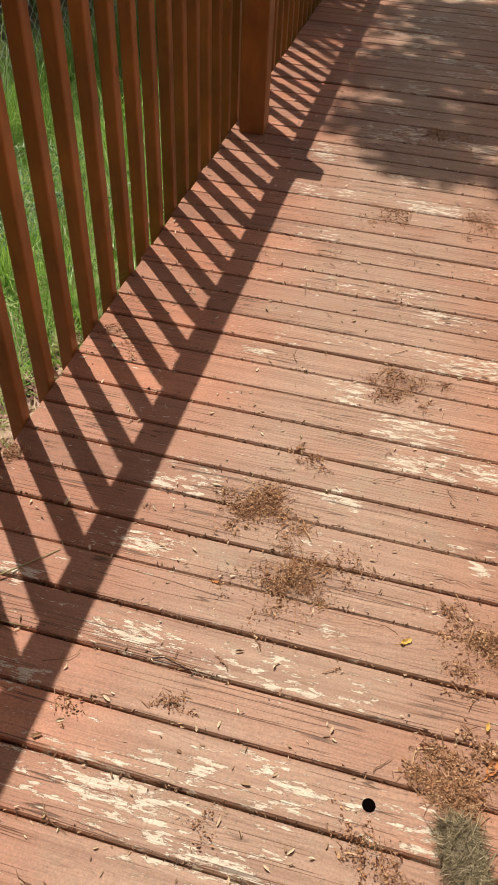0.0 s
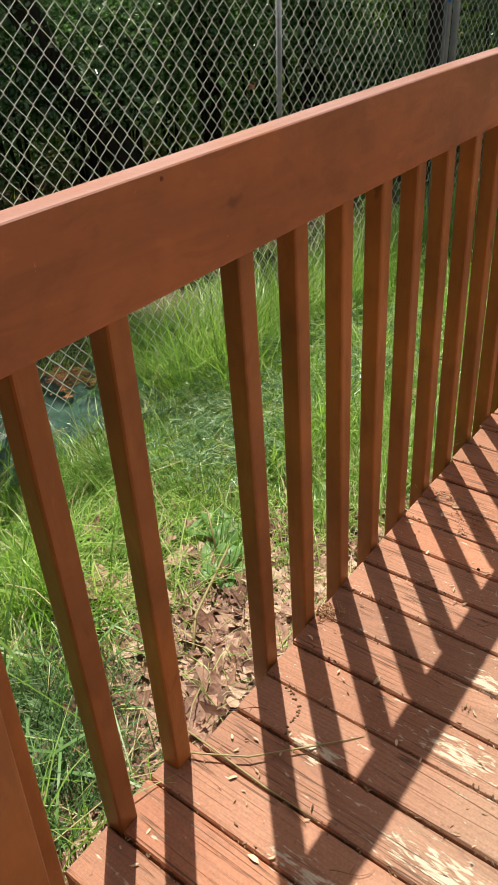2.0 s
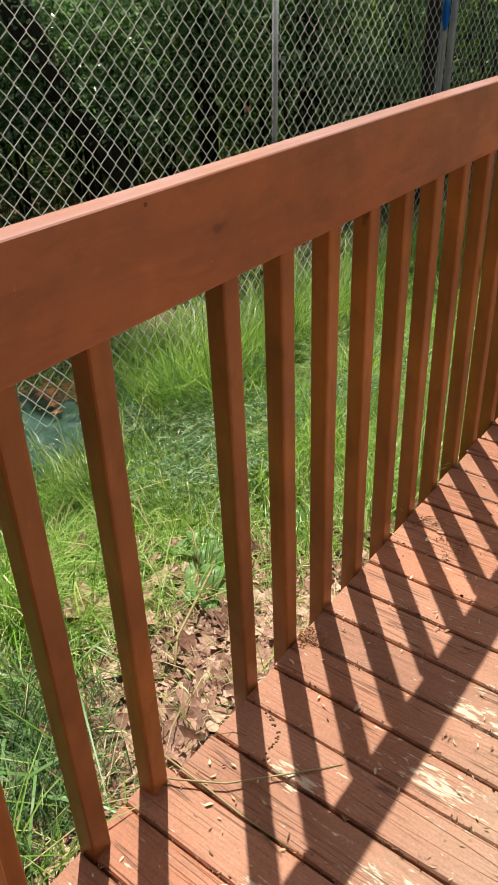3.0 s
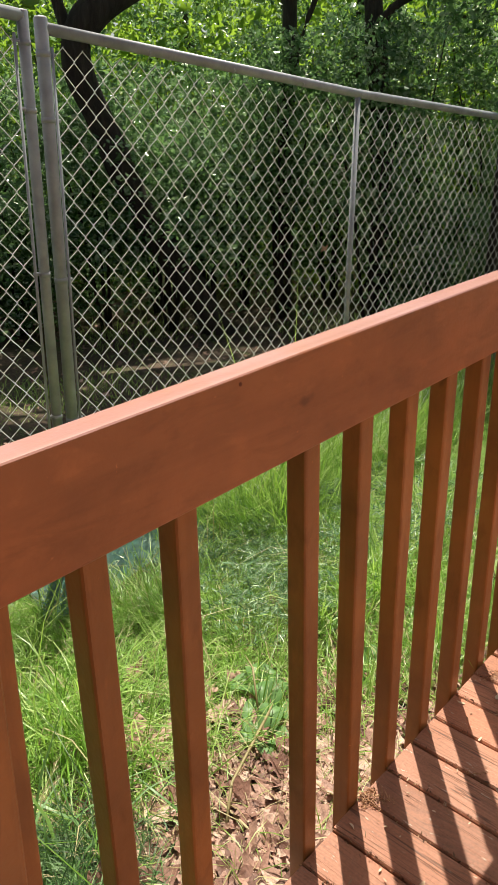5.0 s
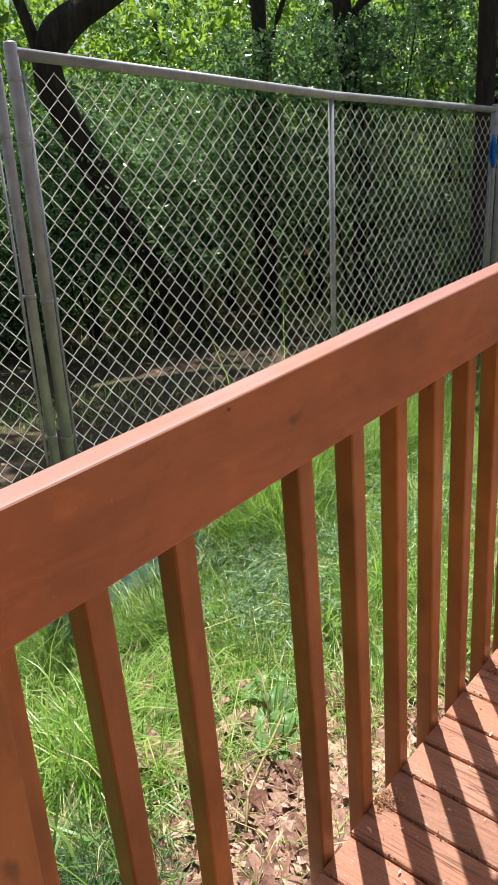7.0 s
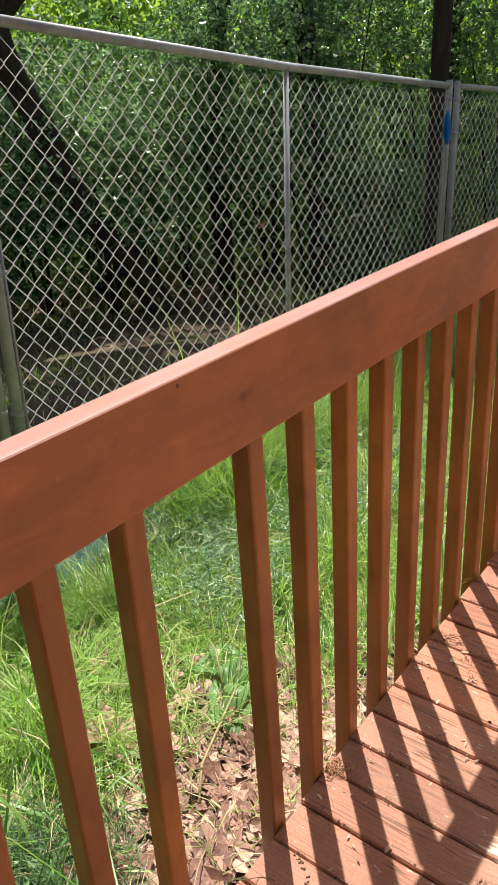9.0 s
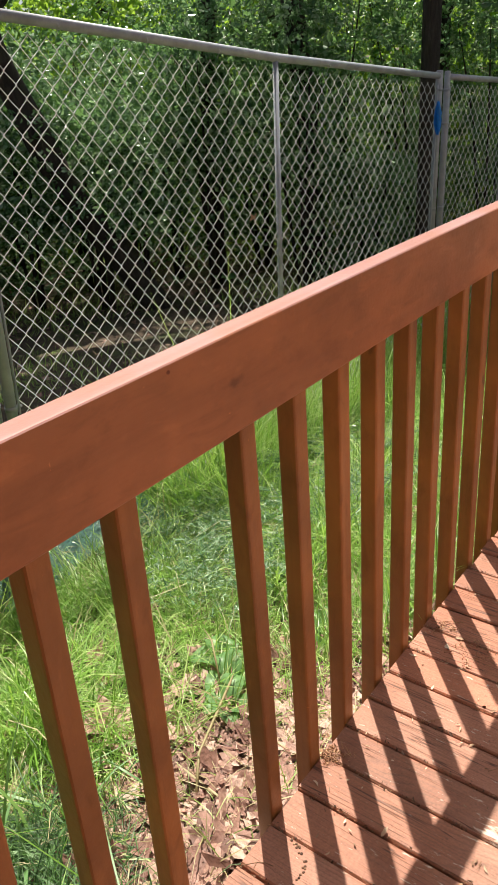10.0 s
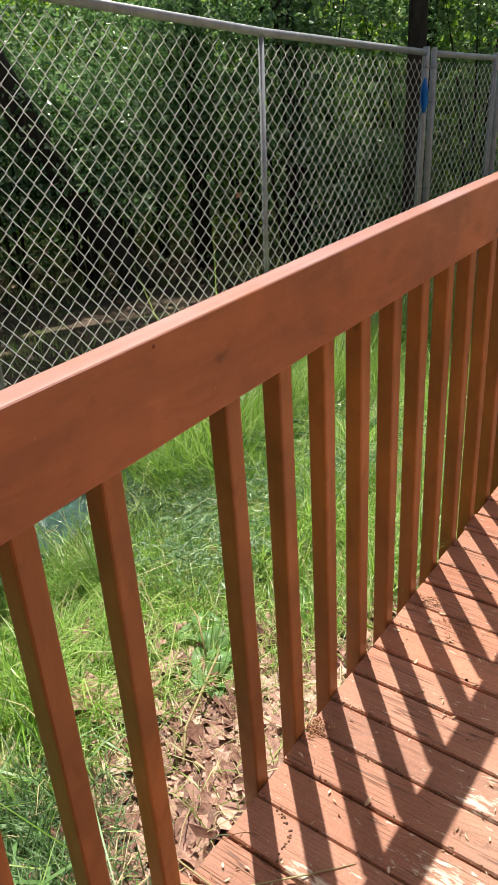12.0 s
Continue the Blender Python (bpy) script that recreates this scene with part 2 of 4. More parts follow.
M_DECK = deck_material()
RED, RED_DARK = (0.425, 0.148, 0.057), (0.13, 0.043, 0.020)
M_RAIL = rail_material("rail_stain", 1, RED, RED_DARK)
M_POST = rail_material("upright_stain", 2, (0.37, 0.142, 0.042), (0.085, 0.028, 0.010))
M_END = end_grain_material()
M_SOIL = soil_material()
M_STEEL = steel_material("galvanised_pipe", (0.26, 0.28, 0.32), (0.40, 0.43, 0.47))
M_WIRE = steel_material("galvanised_wire", (0.64, 0.67, 0.68), (0.86, 0.88, 0.88), 0.42, 0.15)
M_BARK = bark_material()
M_GRASS = leaf_material("grass_blades", (0.05, 0.13, 0.02), (0.22, 0.43, 0.07), (0.60, 0.73, 0.30), (0.44, 0.70, 0.09), 0.45, 0.36)
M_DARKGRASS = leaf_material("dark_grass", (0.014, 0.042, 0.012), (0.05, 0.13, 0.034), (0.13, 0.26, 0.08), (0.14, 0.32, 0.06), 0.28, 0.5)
M_DRYGRASS = leaf_material("dry_grass", (0.30, 0.25, 0.12), (0.42, 0.36, 0.19), (0.55, 0.49, 0.30), (0.5, 0.45, 0.2), 0.25, 0.5)
M_BUSH = leaf_material("shrub_leaves", (0.035, 0.09, 0.045), (0.12, 0.24, 0.12), (0.44, 0.56, 0.40), (0.28, 0.52, 0.13), 0.34, 0.20)
M_CROWN = leaf_material("crown_leaves", (0.05, 0.13, 0.025), (0.12, 0.25, 0.045), (0.24, 0.39, 0.08), (0.46, 0.70, 0.06), 0.50, 0.36)
M_WEED = leaf_material("weed_leaves", (0.13, 0.27, 0.09), (0.17, 0.33, 0.12), (0.21, 0.38, 0.15), (0.3, 0.5, 0.10), 0.35, 0.42)
M_FEATHER = leaf_material("feathery_weed_leaves", (0.10, 0.21, 0.10), (0.19, 0.33, 0.17), (0.42, 0.54, 0.37), (0.26, 0.44, 0.16), 0.30, 0.25)
M_DEAD = litter_material("dead_leaves", [(0.0, (0.15, 0.075, 0.056)), (0.35, (0.30, 0.165, 0.127)), (0.75, (0.46, 0.285, 0.225)), (1.0, (0.60, 0.44, 0.36))], 0.6, 90)
M_SEED = litter_material("seed_husks", [(0.0, (0.20, 0.090, 0.048)), (0.5, (0.37, 0.19, 0.10)), (1.0, (0.54, 0.34, 0.20))])
M_FLAKE = litter_material("pale_flakes", [(0.0, (0.22, 0.12, 0.07)), (0.5, (0.47, 0.33, 0.22)), (1.0, (0.70, 0.57, 0.42))])
M_CLIP = litter_material("dry_clippings", [(0.0, (0.08, 0.062, 0.035)), (0.6, (0.205, 0.155, 0.088)), (1.0, (0.52, 0.45, 0.31))])
M_HUSK = litter_material("orange_husks", [(0.0, (0.19, 0.085, 0.042)), (0.5, (0.37, 0.185, 0.098)), (1.0, (0.55, 0.36, 0.22))])
M_CRUMB = litter_material("dark_crumbs", [(0.0, (0.06, 0.03, 0.018)), (0.6, (0.17, 0.088, 0.05)), (1.0, (0.42, 0.27, 0.16))])
M_HOLE_SHADE = plain("hole_shade", (0.003, 0.002, 0.002), 1.0)
M_HOLE_SHADE.node_tree.nodes["Principled BSDF"].inputs["Specular IOR Level"].default_value = 0.0
M_RUST = plain("rusty_nail", (0.15, 0.045, 0.025), 0.8)
M_SCREW = plain("rusty_screw", (0.045, 0.026, 0.018), 0.7)
M_TWIG = plain("dry_twig", (0.22, 0.12, 0.065), 0.8)
# dark and pale coats of the two added, unseen light-shaping walls
M_SHADE_WALL = plain("shade_wall_brown", (0.050, 0.035, 0.026), 0.7)
M_BOUNCE_WALL = plain("bounce_wall_pale", (0.68, 0.62, 0.53), 0.6, 0.06)
M_BLUE = plain("blue_tape", (0.03, 0.33, 0.95), 0.4)
M_GREEN = plain("green_plastic", (0.10, 0.215, 0.18), 0.35, 0.45, 12)
M_CLAY = plain("orange_chips", (0.44, 0.19, 0.09), 0.85, 0.4)
M_YELLOW = plain("yellow_leaf", (0.50, 0.30, 0.07), 0.6, 0.55, 160)
M_ORANGE = plain("orange_leaf", (0.45, 0.17, 0.05), 0.6, 0.5, 120)


# ---- builders ----
def part(name, bm, material, parent=None, label=""):
    me = bpy.data.meshes.new(name)
    bm.to_mesh(me)
    bm.free()
    me.materials.append(material)
    ob = new(name, me)
    if parent:
        ob.parent = parent
    if label:
        ob["label"] = label
    return ob


def sheet(name, verts, faces, material, parent=None, smooth=False):
    """One mesh object from arrays of places and of equal-sided faces."""
    me = bpy.data.meshes.new(name)
    verts, faces = np.asarray(verts, np.float32), np.asarray(faces, np.int32)
    n, k = faces.shape
    me.vertices.add(len(verts))
    me.vertices.foreach_set("co", verts.ravel())
    me.loops.add(n * k)
    me.loops.foreach_set("vertex_index", faces.ravel())
    me.polygons.add(n)
    me.polygons.foreach_set("loop_start", np.arange(0, n * k, k, dtype=np.int32))
    me.update(calc_edges=True)
    if smooth:
        me.polygons.foreach_set("use_smooth", np.ones(n, bool))
    me.materials.append(material)
    ob = new(name, me)
    if parent:
        ob.parent = parent
    return ob


def empty(name, place=(0, 0, 0)):
    ob = new(name)
    ob.location = place
    return ob


def block(x0, x1, y0, y1, z0, z1, bevel=0.003, seg=2):
    bm = bmesh.new()
    bmesh.ops.create_cube(bm, size=1)
    for v in bm.verts:
        v.co = Vector(((x0 + x1) / 2 + v.co.x * (x1 - x0), (y0 + y1) / 2 + v.co.y * (y1 - y0), (z0 + z1) / 2 + v.co.z * (z1 - z0)))
    if bevel:
        bmesh.ops.bevel(bm, geom=bm.edges[:], offset=bevel, segments=seg, affect="EDGES", profile=0.6)
    return bm


def tube(points, radii, sides=10, cap=True):
    """A bmesh tube through the points."""
    bm = bmesh.new()
    rings = []
    pts = [Vector(p) for p in points]
    for i, p in enumerate(pts):
        d = (pts[min(i + 1, len(pts) - 1)] - pts[max(i - 1, 0)]).normalized()
        side = d.cross(Vector((0.31, 0.2, 0.93)) if abs(d.z) < 0.9 else Vector((1, 0.1, 0))).normalized()
        up = side.cross(d)
        r = radii[i] if isinstance(radii, (list, tuple)) else radii
        rings.append([bm.verts.new(p + r * (math.cos(a) * side + math.sin(a) * up)) for a in (2 * math.pi * j / sides for j in range(sides))])
    for a, b in zip(rings, rings[1:]):
        for j in range(sides):
            f = bm.faces.new((a[j], a[(j + 1) % sides], b[(j + 1) % sides], b[j]))
            f.smooth = True
    if cap:
        bm.faces.new(rings[0][::-1])
        bm.faces.new(rings[-1])
    bmesh.ops.recalc_face_normals(bm, faces=bm.faces[:])
    return bm


def join(target, other):
    """Adds the other bmesh to the target."""
    me = bpy.data.meshes.new("tmp")
    other.to_mesh(me)
    other.free()
    target.from_mesh(me)
    bpy.data.meshes.remove(me)
    return target


def ground_z(x, y):
    """Height of the yard: level beside the deck, falling towards the fence and away along it."""
    x, y = np.asarray(x, float), np.asarray(y, float)
    yy = 6.0 * np.tanh(y / 6.0)
    near = -0.14 - 0.03 * np.maximum(yy, -1)
    far = -0.33 - 0.09 * np.maximum(yy, -2)
    s = np.clip(-x / 1.5, 0, 1)
    z = near + (far - near) * s
    beyond = np.clip(-x - 1.5, 0, 6)
    z = z - 0.04 * beyond
    bumps = 0.025 * np.sin(2.3 * x + 1.1 * y) * np.sin(1.7 * y - 0.6 * x) + 0.012 * np.sin(7.1 * x) * np.sin(6.3 * y + 1)
    return z + bumps * np.clip(-x * 4, 0, 1)


def leaves(places, size, spread=0.35, flat=0.0, slim=0.55, seed=1):
    """Small folded leaves at the places: four corners and a mid fold each, as two quads' worth of kite."""
    g = np.random.default_rng(seed)
    n = len(places)
    a = g.normal(size=(n, 3))
    a[:, 2] *= 1 - flat
    a /= np.linalg.norm(a, axis=1)[:, None]
    b = g.normal(size=(n, 3))
    b[:, 2] *= 1 - flat
    b -= (a * b).sum(1)[:, None] * a
    b /= np.linalg.norm(b, axis=1)[:, None]
    c = np.cross(a, b)
    s = size * np.exp(g.normal(size=n) * spread)[:, None]
    curl = (0.10 + 0.25 * g.random(n))[:, None] * min(1.0, 2.2 * slim)
    tip, base = places + a * s * 0.5 - c * s * curl, places - a * s * 0.5
    w = slim * (0.7 + 0.6 * g.random(n))[:, None]
    l1, r1 = places - a * s * 0.22 + b * s * w * 0.42 + c * s * w * 0.22, places - a * s * 0.22 - b * s * w * 0.42 + c * s * w * 0.22
    l2, r2 = places + a * s * 0.18 + b * s * w * 0.40 + c * s * w * 0.17, places + a * s * 0.18 - b * s * w * 0.40 + c * s * w * 0.17
    v = np.stack([base, l1, l2, tip, r2, r1], 1).reshape(-1, 3)
    o = np.arange(n)[:, None] * 6
    f = np.concatenate([o + np.array([[0, 1, 2, 3]]), o + np.array([[0, 3, 4, 5]])])
    return v, f


def blobs(centres, radii, count, seed, shell=0.55):
    """Places gathered in uneven clumps."""
    g = np.random.default_rng(seed)
    w = np.asarray(radii) ** 2
    pick = g.choice(len(centres), count, p=w / w.sum())
    d = g.normal(size=(count, 3))
    d /= np.linalg.norm(d, axis=1)[:, None]
    r = (shell + (1 - shell) * g.random(count)) * np.asarray(radii)[pick]
    return np.asarray(centres)[pick] + d * r[:, None] * np.array([1, 1, 0.8])


# ---- ground ----
def build_ground():
    xs = np.concatenate([np.linspace(-300, -14, 12), np.linspace(-12, 3, 90), np.linspace(5, 300, 12)])
    ys = np.concatenate([np.linspace(-300, -8, 12), np.linspace(-6, 14, 110), np.linspace(17, 300, 12)])
    gx, gy = np.meshgrid(xs, ys, indexing="ij")
    gz = ground_z(gx, gy)
    v = np.stack([gx, gy, gz], -1).reshape(-1, 3)
    n = len(ys)
    i, j = np.meshgrid(np.arange(len(xs) - 1), np.arange(n - 1), indexing="ij")
    a = (i * n + j).ravel()
    f = np.stack([a, a + n, a + n + 1, a + 1], 1)
    ob = sheet("ground", v, f, M_SOIL, smooth=True)
    tagged(ob, "brown soil with leaf litter and sparse grass", "ground", kind="structure")


build_ground()

# ---- railing ----
S = 0.127


def build_railing():
    top = empty("railing", (0, 0, 0))
    tagged(top, "red-brown stained wooden deck railing with square balusters", "railing")

    def rail(y0, y1):
        bm = block(-0.003, 0.033, y0, y1, 0, 0.128, 0.0042, 3)
        bmesh.ops.subdivide_edges(bm, edges=[e for e in bm.edges if abs(e.verts[0].co.y - e.verts[1].co.y) > 1], cuts=14)
        for v in bm.verts:
            v.co.z += 0.772 + 0.007 * v.co.y + 0.0018 * math.sin(3.1 * v.co.y)
            v.co.x += 0.0012 * math.sin(2.3 * v.co.y + 1)
        return bm

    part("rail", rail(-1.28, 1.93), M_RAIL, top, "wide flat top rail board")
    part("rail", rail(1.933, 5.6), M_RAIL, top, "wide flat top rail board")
    shape = None
    own = {-2: (-0.243, 0.017), -3: (-0.368, 0.014), -4: (-0.505, 0.046)}
    for k in range(-9, 42):
        if k == -1:
            continue
        y1, tilt = own.get(k, (k * S if k > -1 else -0.505 + (k + 4) * S, 0.004 * math.sin(k * 7.0)))
        if shape is None:
            bm = block(-0.034, 0.0, -0.034, 0.0, -0.13, 0.0, 0.0055, 3)
            for v in bm.verts:
                if v.co.z > -0.06:
                    v.co.z += 0.855
            first = part("baluster", bm, M_POST, top)
            shape, ob = first.data, first
        else:
            ob = new("baluster", shape)
            ob.parent = top
        ob.location = (-0.0005, y1, 0)
        ob.rotation_euler = (-tilt, 0, 0.02 * math.sin(k * 3.3))
    for y0, tilt in ((-1.275, 0.0), (-0.678, 0.054), (1.890, 0.0), (4.34, 0.0)):
        # sawn top: level with the rail at the back, rounding down towards the deck
        bm = bmesh.new()
        side = [(0.0355, 0.0), (0.127, 0.0), (0.127, 0.864), (0.122, 0.872), (0.110, 0.882), (0.092, 0.890), (0.066, 0.895), (0.0355, 0.897)]
        if tilt == 0.0:
            side = [(0.0355, 0.0), (0.127, 0.0), (0.127, 0.864), (0.122, 0.868), (0.0405, 0.868), (0.0355, 0.864)]
        rings = [[bm.verts.new((x, y, z)) for x, z in side] for y in (0.0, 0.089)]
        n = len(side)
        for j in range(n):
            bm.faces.new((rings[0][j], rings[0][(j + 1) % n], rings[1][(j + 1) % n], rings[1][j]))
        bm.faces.new(rings[0][::-1])
        bm.faces.new(rings[1])
        bmesh.ops.recalc_face_normals(bm, faces=bm.faces[:])
        bmesh.ops.bevel(bm, geom=[e for e in bm.edges if e.calc_length() > 0.5], offset=0.006, segments=3, affect="EDGES", profile=0.6)
        for v in bm.verts:
            v.co.y += y0 + tilt * v.co.z
            v.co.x += 0.0012 * math.sin(9 * v.co.z + 40 * v.co.y)
        bm.normal_update()
        for face in bm.faces:
            face.material_index = 1 if face.normal.z > 0.35 else 0
        ob = part("post", bm, M_POST, top, "square railing post with sawn end grain")
        ob.data.materials.append(M_END)
    for y, z in ((-0.191, 0.888), (1.91, 0.87), (1.92, 0.80), (0.93, 0.80)):
        bm = tube([(0.030, y, z), (0.0345, y, z)], 0.0024, 8)
        part("nail", bm, M_RUST, top, "rusty nail head")
    # torn fibres along the worn upper edge
    g = np.random.default_rng(29)
    for i in range(24):
        y0, ln = g.uniform(-0.75, 1.5), g.uniform(0.15, 0.40)
        bm = bmesh.new()
        rows = []
        for j in range(7):
            t = j / 6
            y = y0 + ln * t
            z = 0.8995 + 0.007 * y + 0.0018 * math.sin(3.1 * y)
            w = 0.0009 * math.sin(math.pi * (0.04 + 0.92 * t)) + 0.0002
            x = 0.0255 + 0.0012 * math.sin(2.3 * y + 1) + 0.0010 * math.sin(5 * t + i) + 0.0014 * (i % 3 - 1)
            lift = 0.0004
            rows.append([bm.verts.new((x - w, y, z + lift)), bm.verts.new((x + w, y, z + lift)), bm.verts.new((x, y, z - 0.002))])
        for a, b in zip(rows, rows[1:]):
            for q in range(3):
                bm.faces.new((a[q], a[(q + 1) % 3], b[(q + 1) % 3], b[q]))
        part("splinter", bm, M_RAIL, top)
    return top


build_railing()


# ---- unseen walls, added to shape the light on the railing ----
def build_light_walls():
    def wall(name, x0, x1, y0, y1, high, mat, label):
        top = empty(name, (0, 0, 0))
        tagged(top, label, "wall", kind="structure")
        part("core", block(x0, x1, y0, y1, -0.25, high, 0), mat, top)
        along_x = x1 - x0 > y1 - y0
        for r in range(int((high + 0.05) / 0.19)):
            z = -0.05 + r * 0.19
            if along_x:
                bm = block(x0, x1, y1, y1 + 0.018, z, z + 0.186, 0.003, 1)
            else:
                bm = block(x0 - 0.018, x0, y0, y1, z, z + 0.186, 0.003, 1)
            part("siding_board", bm, mat, top)

    # added dark wall keeps sky light off the uprights' near faces
    wall("unseen_shade_wall", -4.2, 2.30, -1.50, -1.30, 6.4, M_SHADE_WALL, "unseen dark brown lapped wall added to block sky light")
    # added pale wall throws sunlight back onto the deck side of the railing
    wall("unseen_bounce_wall", 2.30, 2.50, -1.30, 5.6, 2.6, M_BOUNCE_WALL, "unseen pale lapped wall added to bounce sunlight")


build_light_walls()


# ---- chain-link fence ----
def fence_place(u, v):
    """A place on the fence: u along it, v up from its foot."""
    s = u - 0.71
    return Vector((-1.562 + 0.0546 * s, u + 0.05 * (v - 1.83), 1.439 - 0.1174 * s + 0.008 * max(s, 0) ** 2 + (v - 1.83)))


def build_panel(u0, u1, mids=(), corner=False, lift=0.0, label="", r=0.0175):
    H = 1.83
    top = empty("chain_link_panel", fence_place(u0, 0))
    tagged(top, label or "galvanised chain-link fence panel with tubular frame", "fence panel", group="fence panels")
    inv = -Vector(fence_place(u0, 0))

    def at(u, v, off=0.0):
        return fence_place(u, v + lift) + inv + Vector((off, 0, 0))

    bar = 0.035 if corner else 0.027
    for u in (u0, u1):
        part("post", tube([at(u, 0), at(u, H + (0.0 if corner else 0.012)), at(u, H + (0.004 if corner else 0.018))], [r, r, r * 0.8], 14), M_STEEL, top)
        side = 1 if u == u0 else -1
        part("tension_bar", tube([at(u + side * bar, 0.05, 0.006), at(u + side * bar, H - 0.06, 0.006)], 0.005, 6), M_STEEL, top)
        for v in (0.12, 0.6, 1.08, 1.56, 1.74):
            bm = tube([at(u, v), at(u, v + 0.016)], r + 0.0015, 14)
            join(bm, tube([at(u, v + 0.011), at(u + side * 0.04, v + 0.011, 0.004)], 0.0055, 6))
            part("tension_band", bm, M_STEEL, top)
    part("top_rail", tube([at(u0, H - 0.012), at((u0 + u1) / 2, H - 0.012), at(u1, H - 0.012)], 0.0175, 12), M_STEEL, top)
    part("bottom_rail", tube([at(u0, 0.04), at(u1, 0.04)], 0.0165, 10), M_STEEL, top)
    for u in mids:
        part("brace", tube([at(u, 0.04), at(u, H - 0.02)], 0.0125, 12), M_STEEL, top)
    # woven wire: one zigzag strand beside the other, bulging at the crossings
    W, Hh, rad = 0.0345, 0.037, 0.0016
    cols = int((u1 - u0 - 0.07) / W)
    W = (u1 - u0 - 0.07) / cols
    rows = int((H - 0.07) / Hh)
    vs, fs = [], []
    for a in range(cols):
        pts = []
        for b in range(rows + 1):
            c = a + ((a + b) % 2)
            wob = 0.0015 * math.sin(a * 12.9 + b * 4.1)
            pts.append(at(u0 + 0.035 + c * W + wob, 0.04 + b * Hh, 0.003 if (a + b) % 2 else -0.003))
        for p, q in zip(pts, pts[1:]):
            d = (q - p).normalized()
            s1 = Vector((1, 0, 0))
            s2 = d.cross(s1).normalized()
            n = len(vs)
            for e in (p, q):
                vs += [e + rad * s1, e + rad * s2, e - rad * s1, e - rad * s2]
            for j in range(4):
                fs.append((n + j, n + (j + 1) % 4, n + 4 + (j + 1) % 4, n + 4 + j))
    sheet("wire_mesh", [tuple(v) for v in vs], fs, M_WIRE, top, smooth=True)
    for k in range(1, int((u1 - u0) / 0.38)):
        u = u0 + k * 0.38
        part("wire_tie", tube([at(u, H - 0.045, 0.006), at(u + 0.004, H - 0.02, 0.021), at(u + 0.006, H + 0.007, 0.004)], 0.002, 5), M_STEEL, top)
    return top


build_panel(-1.22, 0.652, (-0.87,), True, 0.02, "galvanised chain-link panel with rounded corner beside the joint")
build_panel(0.71, 3.754, (2.231,), False, r=0.0205)
build_panel(3.854, 4.756, (), False, 0.0, "narrow galvanised chain-link gate panel")
build_panel(4.85, 7.9, (6.4,), False)


def build_tag():
    p = fence_place(3.70, 1.60)
    g = np.random.default_rng(44)
    bm = bmesh.new()
    for k in range(7):
        a = k * 0.9
        rows = []
        for i in range(9):
            t = i / 8
            r = 0.004 + 0.015 * math.sin(math.pi * t) * (0.6 + 0.4 * g.random())
            c = Vector((0.03 + math.cos(a + t) * r, math.sin(a + t) * r, 0.085 - 0.18 * t))
            d = Vector((-math.sin(a), math.cos(a), 0.2)) * (0.004 + 0.007 * math.sin(math.pi * t))
            rows.append((bm.verts.new(c - d), bm.verts.new(c + d)))
        for q, w in zip(rows, rows[1:]):
            bm.faces.new((q[0], q[1], w[1], w[0]))
    bmesh.ops.solidify(bm, geom=bm.faces[:], thickness=0.0015)
    ob = part("blue_ribbon", bm, M_BLUE)
    ob.location = p
    tagged(ob, "bright blue plastic ribbon tied to the wire mesh", "ribbon")


build_tag()


# ---- grass and weeds ----
def blades(xy, length, width, lean, seed):
    """Curved grass blades, three quads long."""
    g = np.random.default_rng(seed)
    n = len(xy)
    base = np.column_stack([xy, ground_z(xy[:, 0], xy[:, 1]) - 0.01])
    px, py = xy[:, 0], xy[:, 1]
    patch = np.sin(9.1 * px + 3.3 * py) * np.sin(7.7 * py - 4.1 * px + 1) + 0.7 * np.sin(17.0 * px + 1.7) * np.sin(15.0 * py + 5.0 * px)
    L = length * np.exp(g.normal(size=n) * 0.35) * (1 + 0.28 * patch)
    lay = 2.2 * np.sin(2.1 * px + 1.4 * py) + 2.0 * np.sin(3.4 * py - 1.8 * px)
    ang = np.where(g.random(n) < 0.55, lay + 0.8 * g.normal(size=n), g.random(n) * 2 * np.pi)
    root = np.abs(g.normal(size=n)) * 0.42
    d = np.column_stack([np.cos(ang), np.sin(ang)])
    bend = lean * (0.25 + 0.9 * g.random(n))
    side = np.column_stack([-d[:, 1], d[:, 0]])
    w = width * (0.6 + 0.8 * g.random(n))
    vs = []
    for t, ws in ((0, 0.7), (0.35, 1.0), (0.7, 0.75), (1.0, 0.08)):
        th = root + bend * t
        h = np.maximum(L * (np.sin(th) - np.sin(root)) / bend, 0.004 * t)
        o = L * (np.cos(root) - np.cos(th)) / bend
        c = base + np.column_stack([d * o[:, None], h])
        for sgn in (-1, 1):
            vs.append(c + np.column_stack([side * (sgn * ws * w / 2)[:, None], np.zeros(n)]))
    v = np.stack(vs, 1).reshape(-1, 3)
    o = np.arange(n)[:, None] * 8
    f = np.concatenate([o + np.array([[2 * k, 2 * k + 1, 2 * k + 3, 2 * k + 2]]) for k in range(3)])
    return v, f


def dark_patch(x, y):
    """Weight of the patch beside the deck post where the blades are coloured darker."""
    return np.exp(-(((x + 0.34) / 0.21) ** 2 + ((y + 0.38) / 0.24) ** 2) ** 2)


